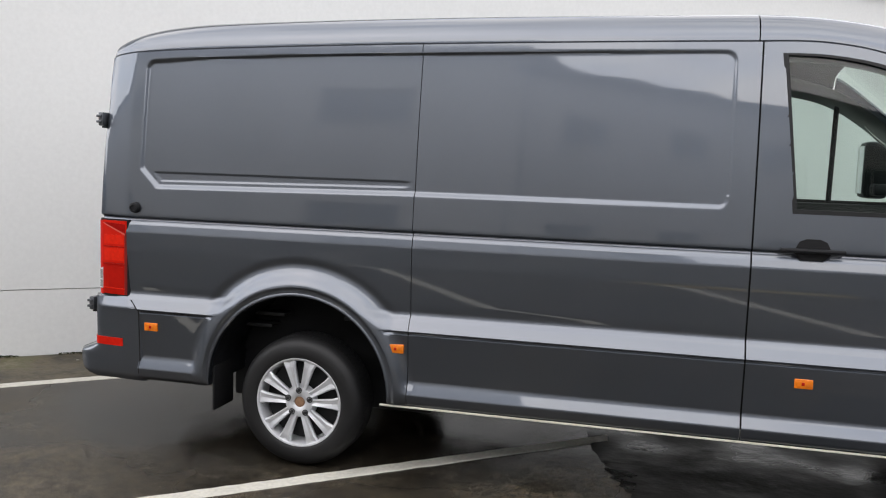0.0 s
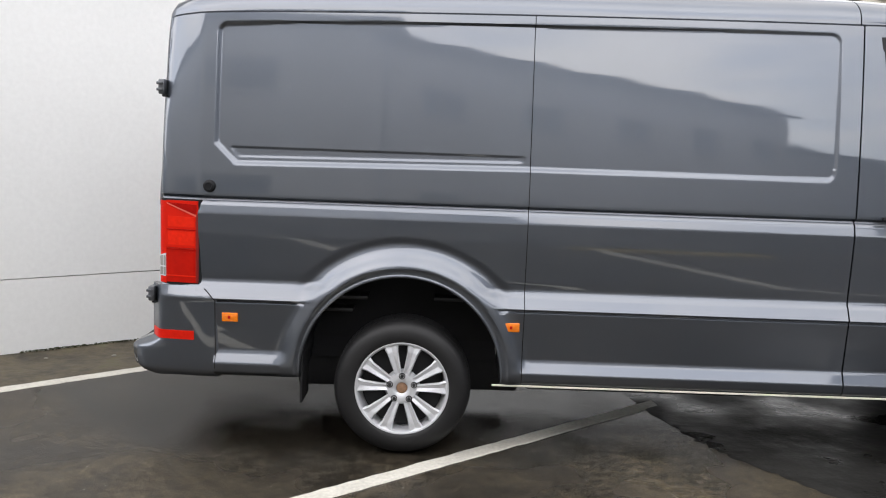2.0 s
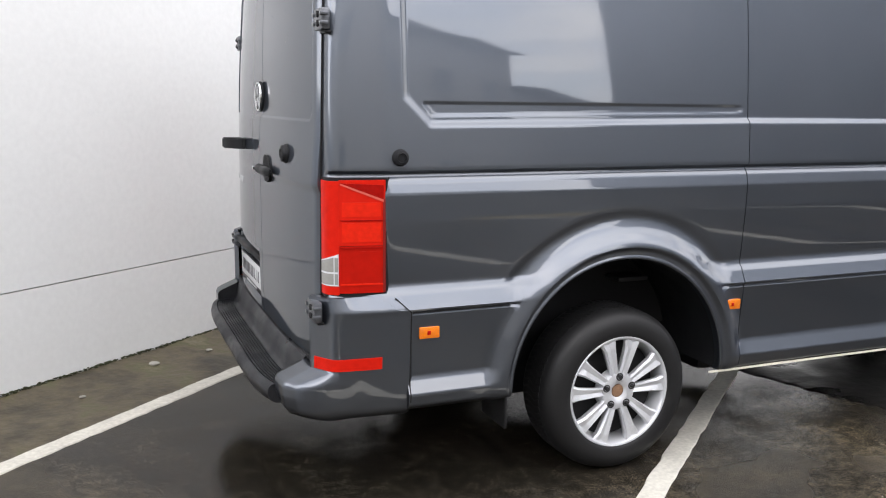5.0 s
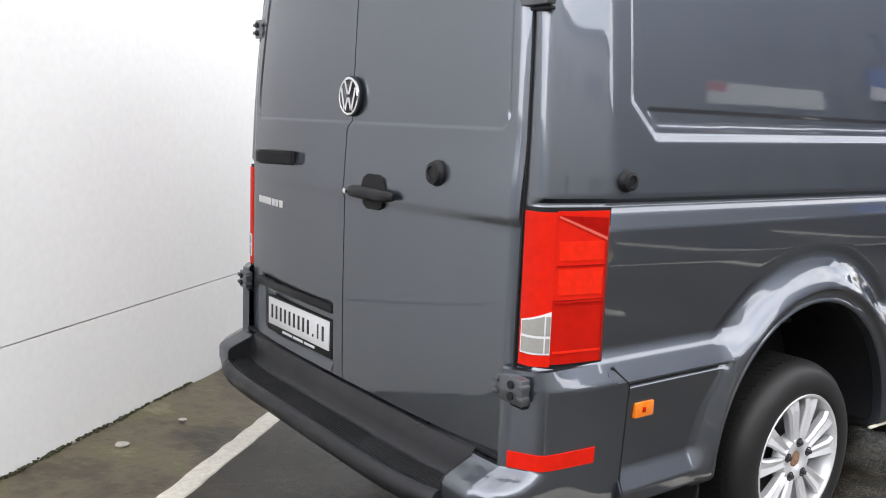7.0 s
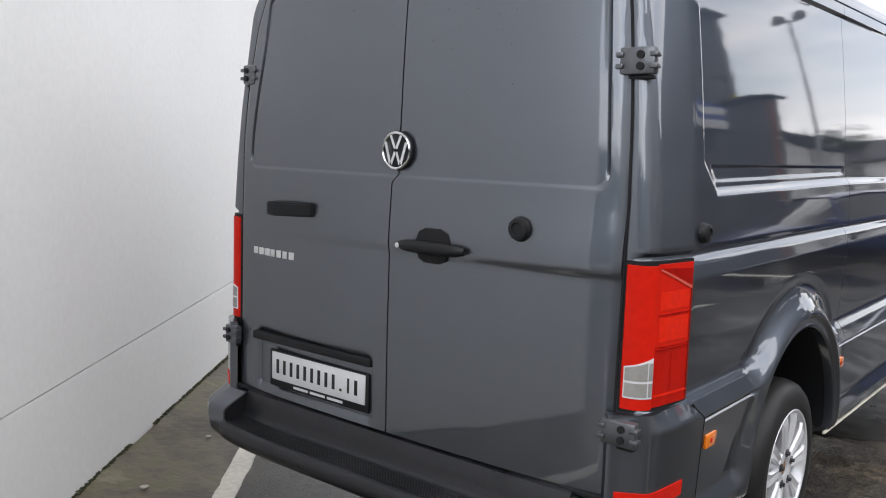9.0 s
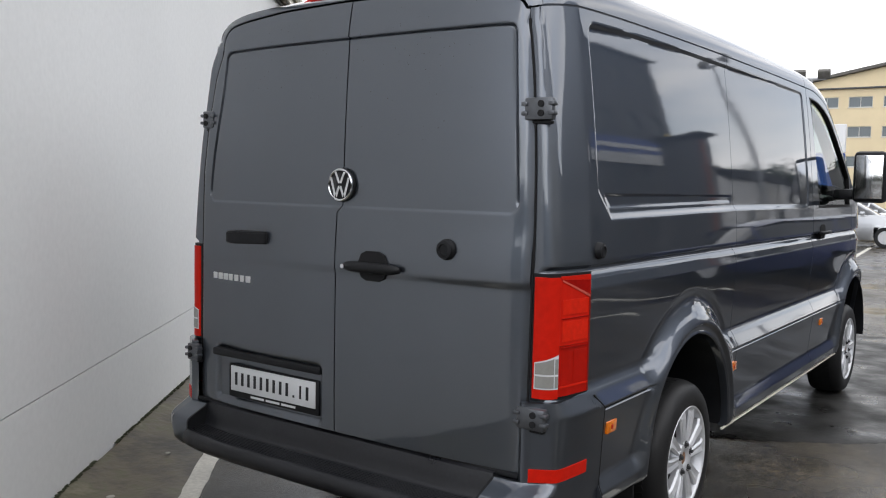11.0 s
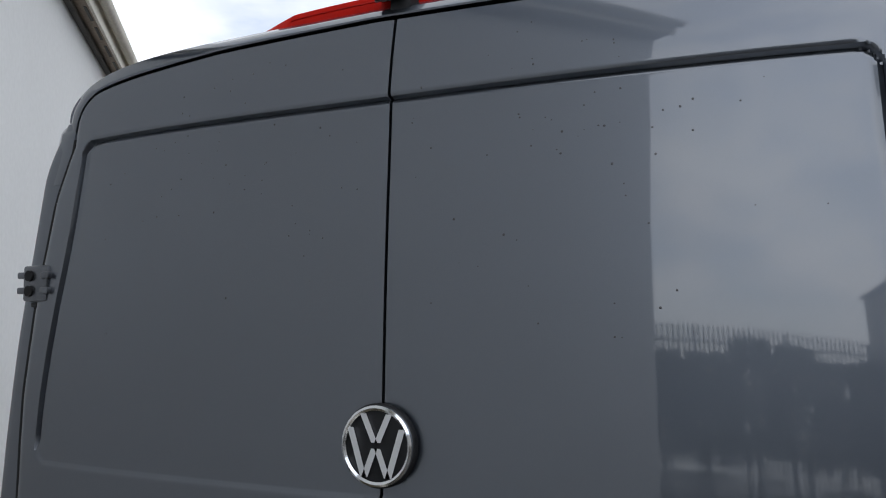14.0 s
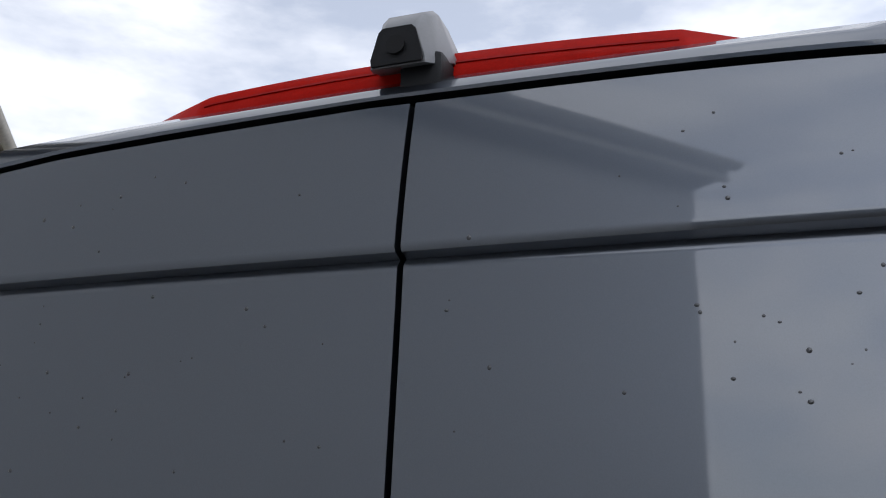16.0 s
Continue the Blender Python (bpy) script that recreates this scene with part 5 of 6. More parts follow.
prism(bm, [(3.765, 1.285), (3.79, 1.335), (3.82, 1.348), (3.88, 1.348), (3.91, 1.335), (3.935, 1.285), (3.90, 1.25), (3.80, 1.25)], lambda a, b, t: (a, y_side(3.85, 1.30) - 0.004 + t, b), 0.03)
part("side_handle_shade", bm, BLACK, hd, smooth=False)
part("front_bumper", boxed((5.70, 0.16, 0.36), (5.93, 2 * YC - 0.16, 0.86), 0.07), PLASTIC, van)
bm = bmesh.new()
cyl(bm, 0.004, 0.003, 0.22, pose(3.85, YC + 0.2, 2.50, 0, -55, 0), 8)
part("aerial", bm, PLASTIC, van, "short black roof aerial")


# ---------------------------------------------------------------- the yard around: buildings, fence, lamp posts, cars
PALE = material("grey_beige_facade", (0.50, 0.49, 0.465), rough=0.85, noise_scale=0.5, noise_amt=0.12, fine_scale=20)
GREY_F = material("grey_facade", (0.14, 0.143, 0.15), rough=0.85, noise_scale=0.4, noise_amt=0.12, fine_scale=15)
CREAM = material("cream_facade", (0.66, 0.55, 0.36), rough=0.85, noise_scale=0.5, noise_amt=0.08, fine_scale=20)
BRICK = material("red_brick", (0.26, 0.09, 0.06), rough=0.85, noise_scale=3, noise_amt=0.25)
DARKWIN = material("dark_window_pane", (0.25, 0.26, 0.27), rough=0.1, coat=0.5)
PALE_PANE = material("dark_office_pane", (0.10, 0.115, 0.125), rough=0.15)
BLUE_PANE = material("blue_grey_pane", (0.08, 0.10, 0.11), rough=0.15, coat=0.5)
FRAME_W = material("window_frame", (0.56, 0.55, 0.52), rough=0.5)
GALV = material("galvanised_steel", (0.32, 0.33, 0.34), rough=0.5, metal=0.6, noise_scale=5, noise_amt=0.2)
LEAF = material("dark_leaves", (0.030, 0.042, 0.020), rough=0.7, noise_scale=8, noise_amt=0.4)
BARK = material("bark", (0.09, 0.07, 0.05), rough=0.9, noise_scale=8, noise_amt=0.3)
YELLOW = material("yellow_paint", (0.26, 0.20, 0.06), rough=0.6, noise_scale=3, noise_amt=0.2)
BLUE_SIGN = material("blue_sign_face", (0.03, 0.08, 0.33), rough=0.4)
SIGN_YELLOW = material("yellow_sign_face", (0.65, 0.45, 0.04), rough=0.4)
WHITE_SIGN = material("white_sign_face", (0.75, 0.75, 0.75), rough=0.4)
RED_SIGN = material("red_sign_face", (0.5, 0.04, 0.04), rough=0.4)
BLUE_PAINT = material("dark_blue_car_paint", (0.015, 0.025, 0.10), rough=0.3, metal=0.3, coat=1.0)
WHITE_PAINT = material("white_car_paint", (0.72, 0.73, 0.74), rough=0.35, coat=1.0)
SILVER_PAINT = material("silver_car_paint", (0.42, 0.43, 0.45), rough=0.3, metal=0.7, coat=1.0)
CAR_GLASS = material("dark_car_glass", (0.02, 0.022, 0.025), rough=0.05, coat=1.0)


def building(name, label, origin, angle, width, depth, height, mat, floors, cols, win=(1.3, 1.2), first=1.2, pitch=1.2, plain=False):
    """A block whose front runs along its own x axis and faces its own -y; real window openings with frames and sills."""
    b = thing(name, label, "building", pose(*origin, 0, 0, angle))
    storey = height / floors
    span = width / max(1, cols)
    w, h = win
    t = 0.3
    fm, pm = (mat, PALE_PANE) if plain else (FRAME_W, BLUE_PANE if mat is CREAM else DARKWIN)
    front = bmesh.new()
    for f in range(floors):
        z0 = f * storey
        zs, zt = z0 + first * storey / 3.2, min(z0 + first * storey / 3.2 + h, z0 + storey - 0.15)
        box(front, (0, 0, z0), (width, t, zs))
        box(front, (0, 0, zt), (width, t, z0 + storey))
        edges = [0] + [v for c in range(cols) for v in (c * span + (span - w) / 2, c * span + (span + w) / 2)] + [width]
        for a, c in zip(edges[::2], edges[1::2]):
            box(front, (a, 0, zs), (c, t, zt))
        for c in range(cols):
            a = c * span + (span - w) / 2
            fr = bmesh.new()
            for lo, hi in (((a, 0.10, zs), (a + 0.07, 0.18, zt)), ((a + w - 0.07, 0.10, zs), (a + w, 0.18, zt)), ((a + 0.07, 0.10, zs), (a + w - 0.07, 0.18, zs + 0.07)),
                           ((a + 0.07, 0.10, zt - 0.07), (a + w - 0.07, 0.18, zt)), ((a + w / 2 - 0.03, 0.10, zs + 0.07), (a + w / 2 + 0.03, 0.18, zt - 0.07))):
                box(fr, lo, hi)
            wn_ = part("window", fr, fm, b, smooth=False)
            part("pane", boxed((a + 0.04, 0.15, zs + 0.04), (a + w - 0.04, 0.165, zt - 0.04)), pm, wn_, smooth=False)
            part("sill", boxed((a - 0.08, -0.06, zs - 0.07), (a + w + 0.08, 0.1, zs - 0.002)), fm, wn_, smooth=False)
    part("wall", front, mat, b, smooth=False)
    part("wall", boxed((0, t + 0.002, 0), (0.3, depth, height)), mat, b, smooth=False)
    part("wall", boxed((width - 0.3, t + 0.002, 0), (width, depth, height)), mat, b, smooth=False)
    part("wall", boxed((0.302, depth - 0.3, 0), (width - 0.302, depth, height)), mat, b, smooth=False)
    bm = bmesh.new()
    prism(bm, [(-0.35, 0.0), (depth / 2, pitch), (depth + 0.35, 0.0), (depth + 0.35, 0.16), (depth / 2, pitch + 0.16), (-0.35, 0.16)], lambda a, c, k: (-0.3 + k, a, height + 0.004 + c), width + 0.6)
    part("roof", bm, SLATE, b, smooth=False)
    if pitch > 0.5:
        for x0 in (0.0, width - 0.3):
            bm = bmesh.new()
            prism(bm, [(0.1, 0.0), (depth / 2, pitch - 0.02), (depth - 0.1, 0.0)], lambda a, c, k: (x0 + k, a, height + 0.002 + c), 0.3)
            part("gable", bm, mat, b, smooth=False)
    return b


building("office_building", "grey-beige rendered office block with dark windows", (0.3, -11.6, GZ), 180, 42, 11, 7.4, PALE, 2, 7, (2.0, 1.1), plain=True)
building("office_building", "grey-beige rendered wing set slantwise", (10.9, -19.6, GZ), 142.5, 13.2, 9, 6.8, PALE, 2, 5, (1.1, 0.9), plain=True)
building("low_shed", "low grey shed with a shallow roof", (18.1, -25.13, GZ), 142.5, 9.0, 8, 5.3, PALE, 1, 0, (1.2, 1.0), pitch=0.3)
building("apartment_building", "tall grey rendered block with square windows", (45.2, -16.0, GZ), 180, 30.3, 4.5, 13.5, GREY_F, 4, 9, (1.5, 1.4), pitch=0.4, plain=True)
store = building("store_building", "plain grey block with a red brick flank", (39.2, -12.0, GZ), 180, 1.5, 2.0, 6.9, GREY_F, 2, 1, (0.5, 0.8), pitch=0.05)
part("brick_pier", boxed((1.1, -0.08, 0.0), (1.48, -0.002, 6.7)), BRICK, store, "red brick pier", False)
cream = building("office_building", "cream four-storey office block with dark windows", (108.0, 28.0, GZ), -90, 18.4, 30, 13.8, CREAM, 4, 5, (2.6, 1.25), pitch=0.3)
gable_wing = building("office_building", "cream wing beside the office block", (106.0, 9.5, GZ), -90, 13.5, 24, 14.4, CREAM, 4, 4, (2.6, 1.25), pitch=0.3)
for block, w, h, rise in ((cream, 18.4, 13.8, 3.6), (gable_wing, 13.5, 14.4, 2.4)):
    bm = bmesh.new()
    prism(bm, [(0.0, 0.0), (w, 0.0), (w, rise)], lambda a, c, k: (a, 0.32 + k, h + 0.2 + c), 0.4)
    part("gable", bm, CREAM, block, smooth=False)
    bm = bmesh.new()
    prism(bm, [(-0.4, 0.0), (w, rise), (w, rise + 0.35), (-0.4, 0.35)], lambda a, c, k: (a, -0.3 + k, h + 0.2 + c), 1.2)
    part("roof_edge", bm, GUTTER, block, smooth=False)
building("house", "low white house with a slate roof", (74, -5.0, GZ), -90, 13.0, 8, 4.4, WHITE_SIGN, 1, 4, (1.1, 1.1), pitch=2.2)
for k in range(4):
    building("house", "small slate-roofed house in a terrace", (60 + 9.2 * k, -17.0 - 1.2 * k, GZ), 170, 9.0, 8, 5.4, PALE if k % 2 else WHITE_SIGN, 2, 3, (1.0, 1.1), pitch=2.6)

# signs on the tall block
sg = thing("shop_sign", "blue and white fascia sign with a yellow corner", "sign", pose(41.4, -15.93, 6.6))
part("board", boxed((-9.0, 0.0, -0.7), (2.6, 0.08, 0.9)), BLUE_SIGN, sg, smooth=False)
part("band", boxed((-9.0, 0.084, -0.74), (2.6, 0.11, -0.1)), WHITE_SIGN, sg, smooth=False)
part("band", boxed((-6.5, 0.084, 0.2), (1.2, 0.11, 0.55)), WHITE_SIGN, sg, smooth=False)
part("corner_panel", boxed((2.62, 0.0, 0.2), (3.7, 0.08, 1.6)), SIGN_YELLOW, sg, smooth=False)
sg = thing("shop_sign", "white banner sign with a red end", "sign", pose(25.5, -15.93, 5.6))
part("board", boxed((-3.4, 0.0, -0.45), (3.4, 0.08, 0.45)), WHITE_SIGN, sg, smooth=False)
part("end_panel", boxed((-3.4, 0.084, 0.0), (-2.4, 0.1, 0.42)), RED_SIGN, sg, smooth=False)
# wall letters on the cream block, as plain bars
for k in range(7):
    part("wall_letter", boxed((12.0 + 0.5 * k, -0.06, 12.9), (12.34 + 0.5 * k, 0.002, 13.45)), GUTTER, cream, "", False)
tot = thing("totem_sign", "blue and white totem sign on two posts", "sign", pose(30, 5.9, GZ, 0, 0, -90))
part("panel", boxed((-0.9, -0.1, 1.2), (0.9, 0.1, 3.0), 0.02), BLUE_SIGN, tot, smooth=False)
part("panel", boxed((-0.9, -0.1, 3.02), (0.9, 0.1, 4.0), 0.02), WHITE_SIGN, tot, smooth=False)
for x in (-0.8, 0.7):
    part("post", boxed((x, -0.05, 0), (x + 0.1, 0.05, 1.2)), GALV, tot, smooth=False)


def palisade(label, a, b, height):
    """Steel pales with pointed heads on two rails."""
    a, b = Vector(a), Vector(b)
    length = (b - a).length
    ang = math.degrees(math.atan2(b.y - a.y, b.x - a.x))
    f = thing("palisade_fence", label, "fence", pose(a.x, a.y, GZ, 0, 0, ang))
    bm = bmesh.new()
    prism(bm, [(-0.034, 0.05), (0.034, 0.05), (0.034, height - 0.12), (0.018, height - 0.09), (0.0, height), (-0.018, height - 0.09), (-0.034, height - 0.12)], lambda x, z, t: (x, t, z), 0.02)
    pale = part("pale", bm, GALV, f, smooth=False)
    for k in range(1, int(length / 0.15)):
        p = pale.copy()
        scene.collection.objects.link(p)
        p.parent = f
        p.location = (0.15 * k, 0, 0)
    for z in (0.4, height - 0.45):
        part("rail", boxed((0, 0.022, z), (length, 0.06, z + 0.06)), GALV, f, smooth=False)
    for k in range(int(length / 2.75) + 1):
        part("post", boxed((2.75 * k - 0.05, 0.062, 0), (2.75 * k + 0.05, 0.16, height - 0.1)), GALV, f, smooth=False)


palisade("galvanised palisade fence with pointed pales behind shrubs", (-16, -7, 0), (-16, 14, 0), 3.0)
palisade("galvanised palisade fence with pointed pales by the yard", (9.2, -12.2, 0), (13.0, -12.2, 0), 2.9)


def shrub(x, y, r, h, seed):
    """A dense shrub: stems and many small leaf clumps with an uneven outline."""
    rnd = random.Random(seed)
    s = thing("shrub", "dark green evergreen shrub by the fence", "shrub", pose(x, y, GZ), "shrubs by the fence")
    bm = bmesh.new()
    for k in range(5):
        cyl(bm, 0.035, 0.012, h * 0.8, pose(rnd.uniform(-0.2, 0.2), rnd.uniform(-0.2, 0.2), h * 0.4, rnd.uniform(-14, 14), rnd.uniform(-14, 14), 0), 6)
    part("stem", bm, BARK, s)
    verts, faces = [], []
    for k in range(900):
        a, z = rnd.uniform(0, 2 * math.pi), rnd.uniform(0.08, 1) ** 0.8
        rad = r * math.sqrt(rnd.uniform(0.2, 1)) * (1.05 - 0.55 * z ** 2) * (0.85 + 0.3 * noise.noise((a * 2, z * 3, seed)))
        c = Vector((rad * math.cos(a), rad * math.sin(a), z * h))
        for _ in range(3):
            d = Vector((rnd.uniform(-1, 1), rnd.uniform(-1, 1), rnd.uniform(-1, 1))).normalized() * rnd.uniform(0.07, 0.15)
            e = d.orthogonal().normalized() * rnd.uniform(0.03, 0.07)
            o = len(verts)
            verts += [c - d, c + e, c + d, c - e]
            faces.append((o, o + 1, o + 2, o + 3))
    me = bpy.data.meshes.new("leaves")
    me.from_pydata(verts, [], faces)
    me.materials.append(LEAF)
    leaves = new("leaves", me)
    leaves.parent = s


for k in range(17):
    shrub(-15.0 + 0.3 * math.sin(k * 2.3), -6.6 + 1.25 * k, 1.25, 2.45 + 0.25 * math.sin(k * 1.7), k)


def tree(x, y, h, seed):
    rnd = random.Random(seed)
    s = thing("tree", "bare-limbed tree with a thin dark crown", "tree", pose(x, y, GZ))
    bm = bmesh.new()
    cyl(bm, 0.22, 0.08, h * 0.7, pose(0, 0, h * 0.35), 9)
    for k in range(9):
        a = rnd.uniform(0, 360)
        cyl(bm, 0.06, 0.02, h * 0.4, pose(0, 0, h * rnd.uniform(0.35, 0.65), 0, 0, a) @ pose(0, 0, 0, 0, rnd.uniform(35, 60), 0) @ pose(0, 0, h * 0.2), 6)
    part("trunk", bm, BARK, s)
    verts, faces = [], []
    for k in range(1500):
        d = Vector((rnd.gauss(0, 1), rnd.gauss(0, 1), rnd.gauss(0, 0.8)))
        d = d.normalized() * h * 0.40 * rnd.uniform(0.4, 1) ** 0.5
        c = Vector((0, 0, h * 0.68)) + d * (0.8 + 0.5 * noise.noise(d * 0.5 + Vector((seed, 0, 0))))
        e1 = Vector((rnd.uniform(-1, 1), rnd.uniform(-1, 1), rnd.uniform(-1, 1))).normalized() * 0.22
        e2 = e1.orthogonal().normalized() * 0.14
        o = len(verts)
        verts += [c - e1, c + e2, c + e1, c - e2]
        faces.append((o, o + 1, o + 2, o + 3))
    me = bpy.data.meshes.new("crown")
    me.from_pydata(verts, [], faces)
    me.materials.append(LEAF)
    new("crown", me).parent = s


for k in range(9):
    tree(96 + 3 * (k % 3), -3.5 - 3.2 * k, 9.0 + 1.5 * math.sin(k * 1.9), 60 + k)
for k in range(16):
    tree(58 + 5 * k, -30 - 2.0 * (k % 3), 9.5 + 1.5 * math.sin(k * 2.1), 30 + k)


def lamp_post(x, y, h, turn):
    p = thing("floodlight_post", "galvanised post with two floodlights", "lamp post", pose(x, y, GZ, 0, 0, turn))
    bm = bmesh.new()
    cyl(bm, 0.09, 0.05, h, pose(0, 0, h / 2), 12)
    part("pole", bm, GALV, p)
    part("crossbar", boxed((-0.5, -0.04, h - 0.05), (0.5, 0.04, h + 0.03), 0.01), GALV, p)
    for x0 in (-0.42, 0.42):
        bm = bmesh.new()
        box(bm, (-0.22, -0.10, -0.16), (0.22, 0.10, 0.16), 0.03, pose(x0, -0.08, h + 0.16, 35, 0, 0))
        part("floodlight", bm, GUTTER, p)


lamp_post(31.6, 6.6, 5.8, -80)
lamp_post(29.5, -7.8, 8.7, 100)


def car(label, paint, m, group="cars parked in the yard"):
    """A small hatchback: lofted body, glazed cabin, lamps and four wheels."""
    c = thing("car", label, "car", m, group)
    L, W = 4.1, 1.74
    top = [(0, 0.55), (0.06, 0.72), (0.5, 0.88), (1.15, 0.98), (2.6, 1.0), (3.75, 0.98), (4.02, 0.85), (4.1, 0.6)]
    bm = bmesh.new()
    xs = spread(0, L, 0.1)

    def section(x, k):
        zt = smooth_interp(x, top)
        inset = 0.16 * max(0, (0.5 - x) / 0.5) ** 2 + 0.14 * max(0, (x - 3.6) / 0.5) ** 2
        a = W / 2 - inset
        pts = [(-a * 0.94, 0.22), (-a, 0.34), (-a, 0.62), (-a * 0.95, zt - 0.06), (-a * 0.86, zt), (0, zt + 0.02), (a * 0.86, zt), (a * 0.95, zt - 0.06), (a, 0.62), (a, 0.34), (a * 0.94, 0.22)]
        return Vector((x, *pts[k]))

    def open_wheel(x, k):
        return not ((k < 2 or k > 8) and any(abs(x - w) < 0.34 for w in (0.78, 3.32)))

    grid(bm, xs, list(range(11)), section, open_wheel)
    for x in (0, L):
        bm.faces.new([bm.verts.new(section(x, k)) for k in range(11)])
    part("body", bm, paint, c)
    cab = [(1.0, 0.97), (1.75, 1.42), (2.2, 1.48), (3.1, 1.44), (3.85, 0.98)]
    bm = bmesh.new()
    grid(bm, spread(1.0, 3.85, 0.095), list(range(7)), lambda x, k: Vector((x, (-0.80, -0.66 - 0.1 * (1.48 - interp(x, cab)), -0.5, 0, 0.5, 0.66 + 0.1 * (1.48 - interp(x, cab)), 0.80)[k], (0.93, interp(x, cab) - 0.06, interp(x, cab), interp(x, cab) + 0.01, interp(x, cab), interp(x, cab) - 0.06, 0.93)[k])))
    part("cabin_glass", bm, CAR_GLASS, c)
    bm = bmesh.new()
    grid(bm, spread(1.72, 3.15, 0.1), list(range(5)), lambda x, k: Vector((x, (-0.62, -0.5, 0, 0.5, 0.62)[k], interp(x, cab) + (-0.02, 0.015, 0.025, 0.015, -0.02)[k])))
    part("cabin_roof", bm, paint, c)
    for s in (-1, 1):
        for x0 in (1.72, 2.45, 3.08):
            bm = bmesh.new()
            box(bm, (-0.03, -0.02, 0), (0.03, 0.02, 0.5), 0.006, Matrix.Translation((x0, s * 0.775, 0.94)) @ pose(0, 0, 0, s * 16, (-45, 0, 30)[(1.72, 2.45, 3.08).index(x0)] * 0.3, 0))
            part("pillar", bm, paint, c)
        part("headlamp", boxed((0.10, s * 0.62 - 0.16, 0.62), (0.32, s * 0.62 + 0.12, 0.76), 0.03), CLEAR, c)
        part("tail_lamp", boxed((3.98, s * 0.66 - 0.12, 0.66), (4.08, s * 0.66 + 0.12, 0.90), 0.02), RED, c)
        part("wing_mirror", boxed((1.35, s * 0.94 - 0.09, 0.96), (1.5, s * 0.94 + 0.09, 1.08), 0.03), paint, c)
        for x0 in (0.78, 3.32):
            bm = bmesh.new()
            lathe(bm, [(0.20, -0.10), (0.30, -0.10), (0.315, -0.06), (0.315, 0.06), (0.30, 0.10), (0.20, 0.10)], Matrix.Translation((x0, s * 0.76, 0.315)) @ pose(0, 0, 0, 90, 0, 0), 28)
            w = part("wheel", bm, RUBBER, c)
            bm = bmesh.new()
            cyl(bm, 0.2, 0.2, 0.16, Matrix.Translation((x0, s * 0.76, 0.315)) @ pose(0, 0, 0, 90, 0, 0), 20)
            part("rim", bm, ALLOY, w)
    part("grille", boxed((-0.012, -0.45, 0.42), (0.06, 0.45, 0.58), 0.01), PLASTIC, c)
    part("bumper", boxed((-0.05, -0.72, 0.25), (0.12, 0.72, 0.45), 0.05), paint, c)
    return c


car("dark blue hatchback parked in a bay", BLUE_PAINT, pose(10.7, -4.2, GZ, 0, 0, 40))
car("dark blue hatchback parked in a bay", BLUE_PAINT, pose(13.6, -4.5, GZ, 0, 0, 40))
car("dark blue hatchback parked in a bay", BLUE_PAINT, pose(16.5, -4.6, GZ, 0, 0, 40))
car("dark blue hatchback parked in a bay", BLUE_PAINT, pose(19.6, -4.8, GZ, 0, 0, 40))
car("silver hatchback parked in a bay", SILVER_PAINT, pose(22.7, -5.0, GZ, 0, 0, 40))
for x, y, paint, what in ((25.8, -5.2, BLUE_PAINT, "dark blue"), (28.9, -5.3, BLUE_PAINT, "dark blue"), (32.0, -5.5, SILVER_PAINT, "silver"), (35.2, -5.6, BLUE_PAINT, "dark blue"), (38.6, -5.8, SILVER_PAINT, "silver"), (42.2, -6.0, BLUE_PAINT, "dark blue"), (46.0, -6.3, WHITE_PAINT, "white"), (50.0, -6.6, SILVER_PAINT, "silver")):
    car(what + " hatchback parked in a bay", paint, pose(x, y, GZ, 0, 0, 40))
car("silver hatchback parked by the cream building", SILVER_PAINT, pose(27.0, 2.3, GZ, 0, 0, 95))
car("white hatchback parked by the cream building", WHITE_PAINT, pose(31.0, 2.6, GZ, 0, 0, 95))
car("white hatchback beside the totem sign", WHITE_PAINT, pose(34.0, 6.6, GZ, 0, 0, 95))

for k in range(1, 8):
    painted_line((0.96 + 2.1 * 1.53 * k, -0.52 - 1.0 * k * 0.0 - 0.6, 0), radians(40.4), -6.2, -1.6, 0.105)
painted_line((20, 1.2, 0), radians(2), -6, 14, 0.11)
painted_line((24, 3.2, 0), radians(5), -6, 12, 0.11)
painted_line((2.9, -5.05, 0), radians(1), 0.0, 2.2, 0.7, "yellow_marking", YELLOW, "worn yellow painted box on the asphalt")
mesh_object("wall_3", boxed((24, 7.6, GZ), (52, 7.8, 1.0)), WALL_PAINT, None, "low white boundary wall", False, "structure", "wall")

# an older, rougher patch of asphalt with a broken edge
ROUGH = material("old_rough_asphalt", (0.022, 0.0215, 0.020), rough=0.42, noise_scale=2.5, noise_amt=0.45, fine_scale=60, bump=0.006, bump_scale=9, rough_amt=0.2)
ROUGH.node_tree.nodes["Principled BSDF"].inputs["Specular IOR Level"].default_value = 0.25
random.seed(11)
joint = [(2.74, 1.9), (2.78, 1.15), (2.9, 0.72), (2.97, 0.48), (3.1, 0.2), (3.26, -0.04), (3.42, -0.28), (3.62, -0.5), (3.9, -0.9), (4.3, -1.5)]
bm = bmesh.new()
pts = []
for (x0, y0), (x1, y1) in zip(joint, joint[1:]):
    for k in range(8):
        f = k / 8
        pts.append((x0 + (x1 - x0) * f + random.uniform(-0.014, 0.014), y0 + (y1 - y0) * f + random.uniform(-0.014, 0.014)))
reach = [0.0, 0.03, 0.3, 1.5, 5.0]
lifted = [0.0005, 0.0045, 0.006, 0.006, 0.004]
vv = [[bm.verts.new((x + r, y + 0.05 * r, GZ + h)) for r, h in zip(reach, lifted)] for x, y in pts]
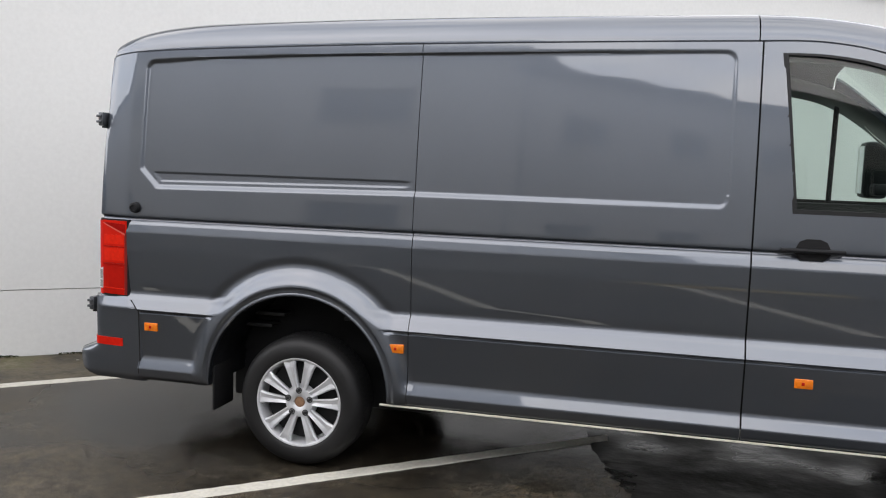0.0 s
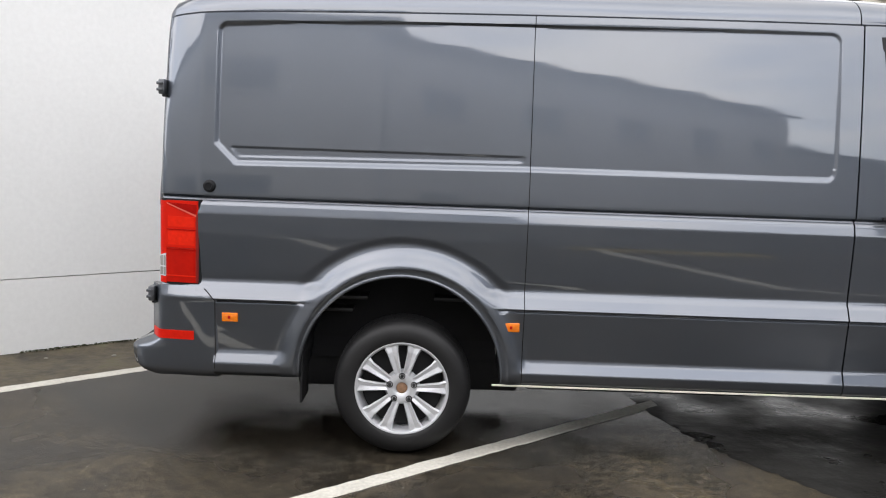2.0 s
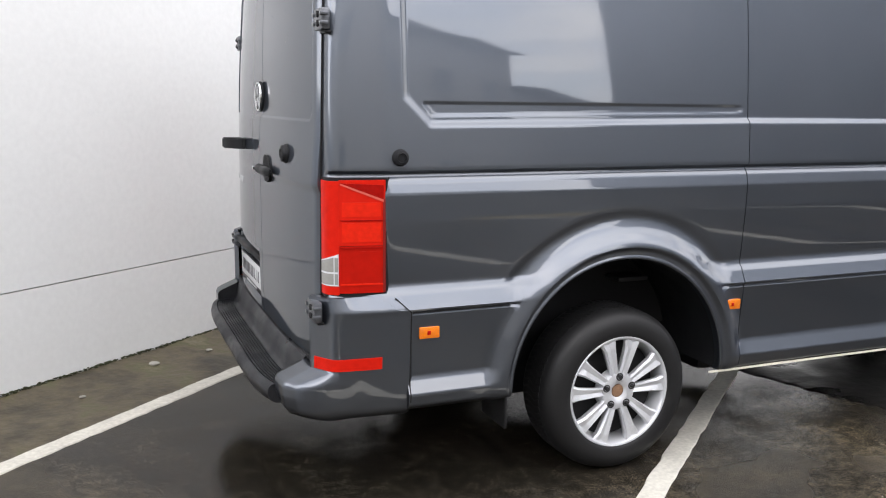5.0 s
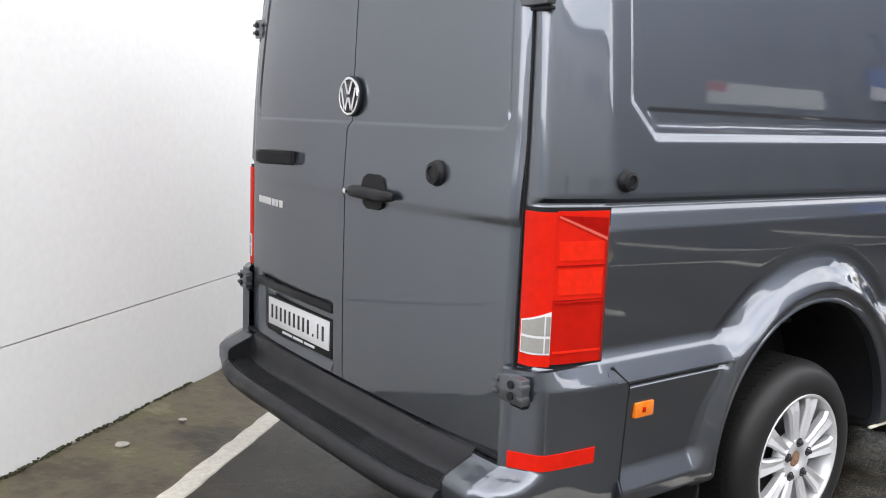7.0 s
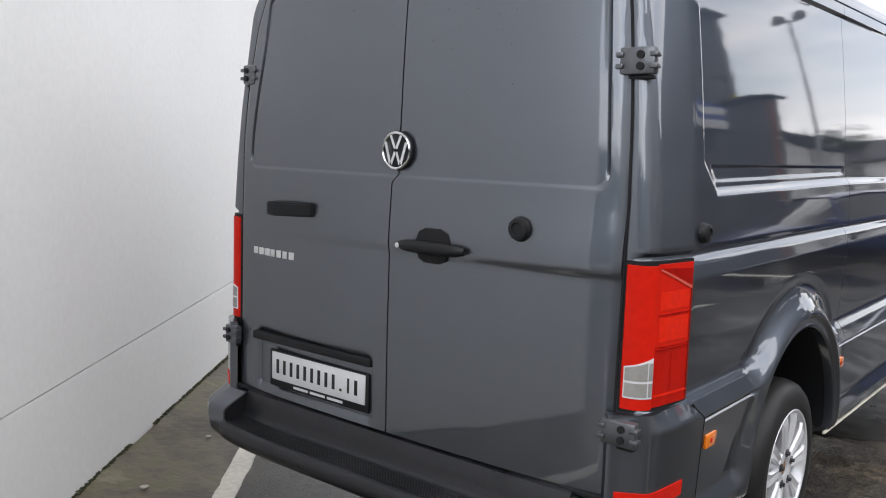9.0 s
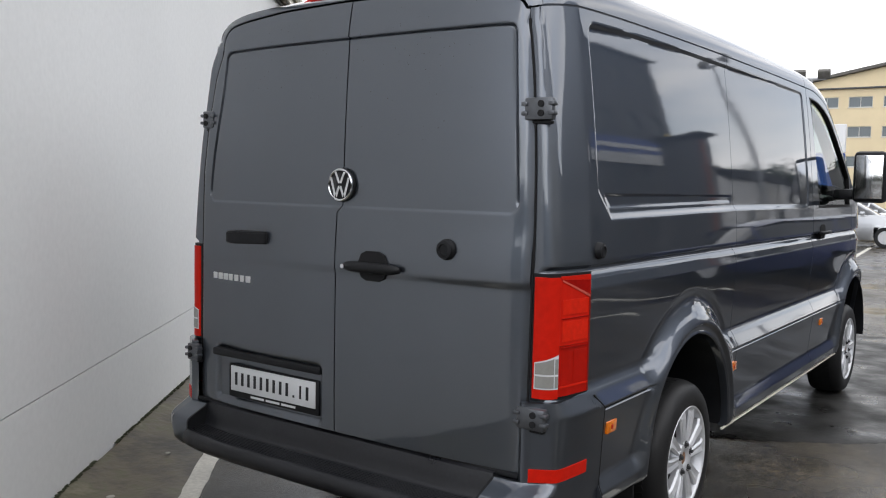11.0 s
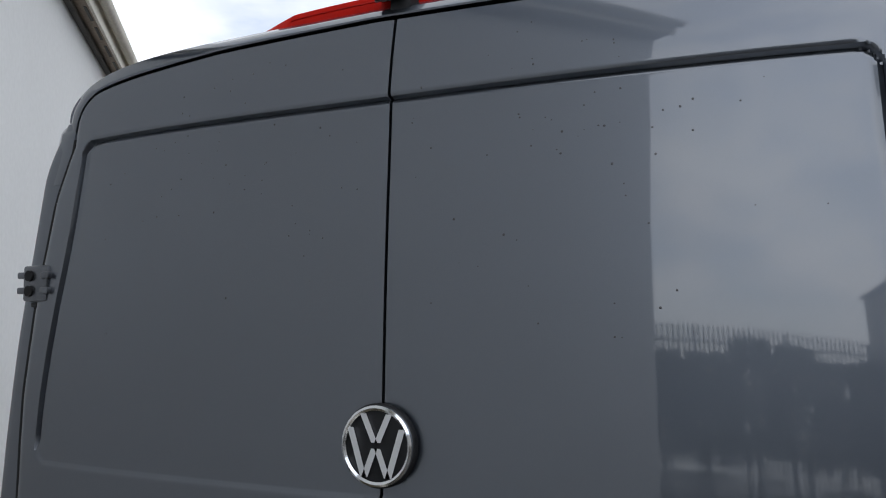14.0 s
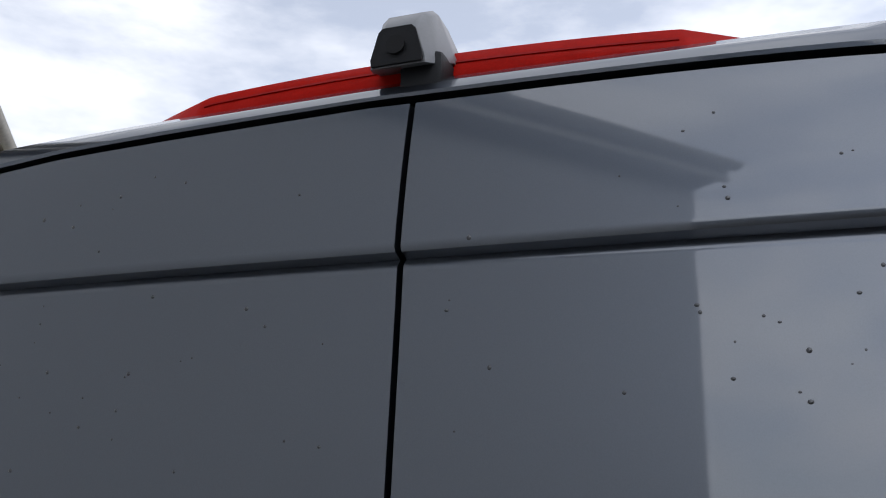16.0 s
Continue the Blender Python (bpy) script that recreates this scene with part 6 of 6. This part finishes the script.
for a, b in zip(vv, vv[1:]):
    for k in range(len(reach) - 1):
        bm.faces.new((a[k], b[k], b[k + 1], a[k + 1]))
mesh_object("road_patch", bm, ROUGH, None, "older rough dark wet asphalt patch with a broken edge", True, "structure", "ground")

# rain drops clinging to the rear doors
DROP = material("water_drop", (0.05, 0.052, 0.056), rough=0.02, coat=1.0, metal=0.2)
rnd = random.Random(8)
for door, y0, y1 in ((door_r, 0.30, 0.97), (door_l, 1.03, 1.70)):
    bm = bmesh.new()
    for k in range(70):
        y = rnd.uniform(y0, y1) if rnd.random() < 0.5 else rnd.gauss(0.62 if door is door_r else 1.30, 0.10)
        z = rnd.uniform(1.72, 2.24) if rnd.random() < 0.45 else rnd.gauss(2.08, 0.07)
        if not (y0 < y < y1 and 1.6 < z < 2.235) or abs(z - 2.12) < 0.014:
            continue
        r = rnd.uniform(0.0007, 0.0019)
        tall = rnd.uniform(0.7, 1.3)
        v = bmesh.ops.create_icosphere(bm, subdivisions=2, radius=r)["verts"]
        bmesh.ops.transform(bm, matrix=Matrix.LocRotScale((x_rear(y, z), y, z), None, (0.55, 1.15, tall)), verts=v)
    tagged(part("rain", bm, DROP, door, "rain drops on the paint"), kind="stuff")

# moss lumps where the wall meets the strip, and a few loose stones
MOSS_DARK = material("dark_moss", (0.030, 0.034, 0.014), rough=0.9, noise_scale=40, noise_amt=0.5, bump=0.004, bump_scale=160)
STONE = material("pale_stone", (0.34, 0.33, 0.29), rough=0.8, noise_scale=30, noise_amt=0.2, bump=0.002, bump_scale=120)
rnd = random.Random(5)
bm = bmesh.new()
for k in range(2200):
    s = rnd.uniform(-0.5, 8.0)
    if noise.noise((s * 1.7, 3.1, 0)) < -0.25:
        continue
    r = rnd.uniform(0.002, 0.008)
    v = bmesh.ops.create_icosphere(bm, subdivisions=1, radius=r)["verts"]
    p = wall_point(s, rnd.uniform(0.0, 0.016), GZ + 0.058 + rnd.uniform(-0.004, 0.006))
    bmesh.ops.transform(bm, matrix=Matrix.LocRotScale(p, None, (rnd.uniform(0.8, 2.2), rnd.uniform(0.8, 1.6), rnd.uniform(0.5, 0.9))), verts=v)
mesh_object("moss", bm, MOSS_DARK, None, "dark moss growing along the wall's foot", True, "stuff", "moss")
for s, o, r in ((2.22, 0.17, 0.026), (1.62, 0.30, 0.014), (2.6, 0.24, 0.016), (3.3, 0.33, 0.013), (1.2, 0.15, 0.012)):
    bm = bmesh.new()
    v = bmesh.ops.create_icosphere(bm, subdivisions=2, radius=r)["verts"]
    for q in v:
        q.co *= 1 + 0.25 * noise.noise(q.co * 40 + Vector((s, 0, 0)))
    bmesh.ops.transform(bm, matrix=Matrix.LocRotScale(wall_point(s, o, GZ + 0.030), None, (1.3, 1.0, 0.45)), verts=v)
    mesh_object("stone", bm, STONE, None, "small pale stone lying on the mossy strip", True, "", "stone")

# pale grit scattered over the asphalt
rnd = random.Random(21)
verts, faces = [], []
for k in range(420):
    x, y = rnd.uniform(-3.0, 5.0), -0.1 - 3.2 * rnd.random() ** 0.8
    a, g = rnd.uniform(0, 6.28), rnd.uniform(0.0015, 0.0048)
    o = len(verts)
    verts += [(x + g * rnd.uniform(0.7, 1.3) * math.cos(a + 1.57 * q), y + g * rnd.uniform(0.7, 1.3) * math.sin(a + 1.57 * q), GZ + 0.0005) for q in range(4)] + [(x, y, GZ + g * 0.9)]
    faces += [(o + q, o + (q + 1) % 4, o + 4) for q in range(4)]
me = bpy.data.meshes.new("grit")
me.from_pydata(verts, [], faces)
me.materials.append(STONE)
tagged(new("grit", me), "pale grit scattered on the wet asphalt", "grit", "", "stuff")
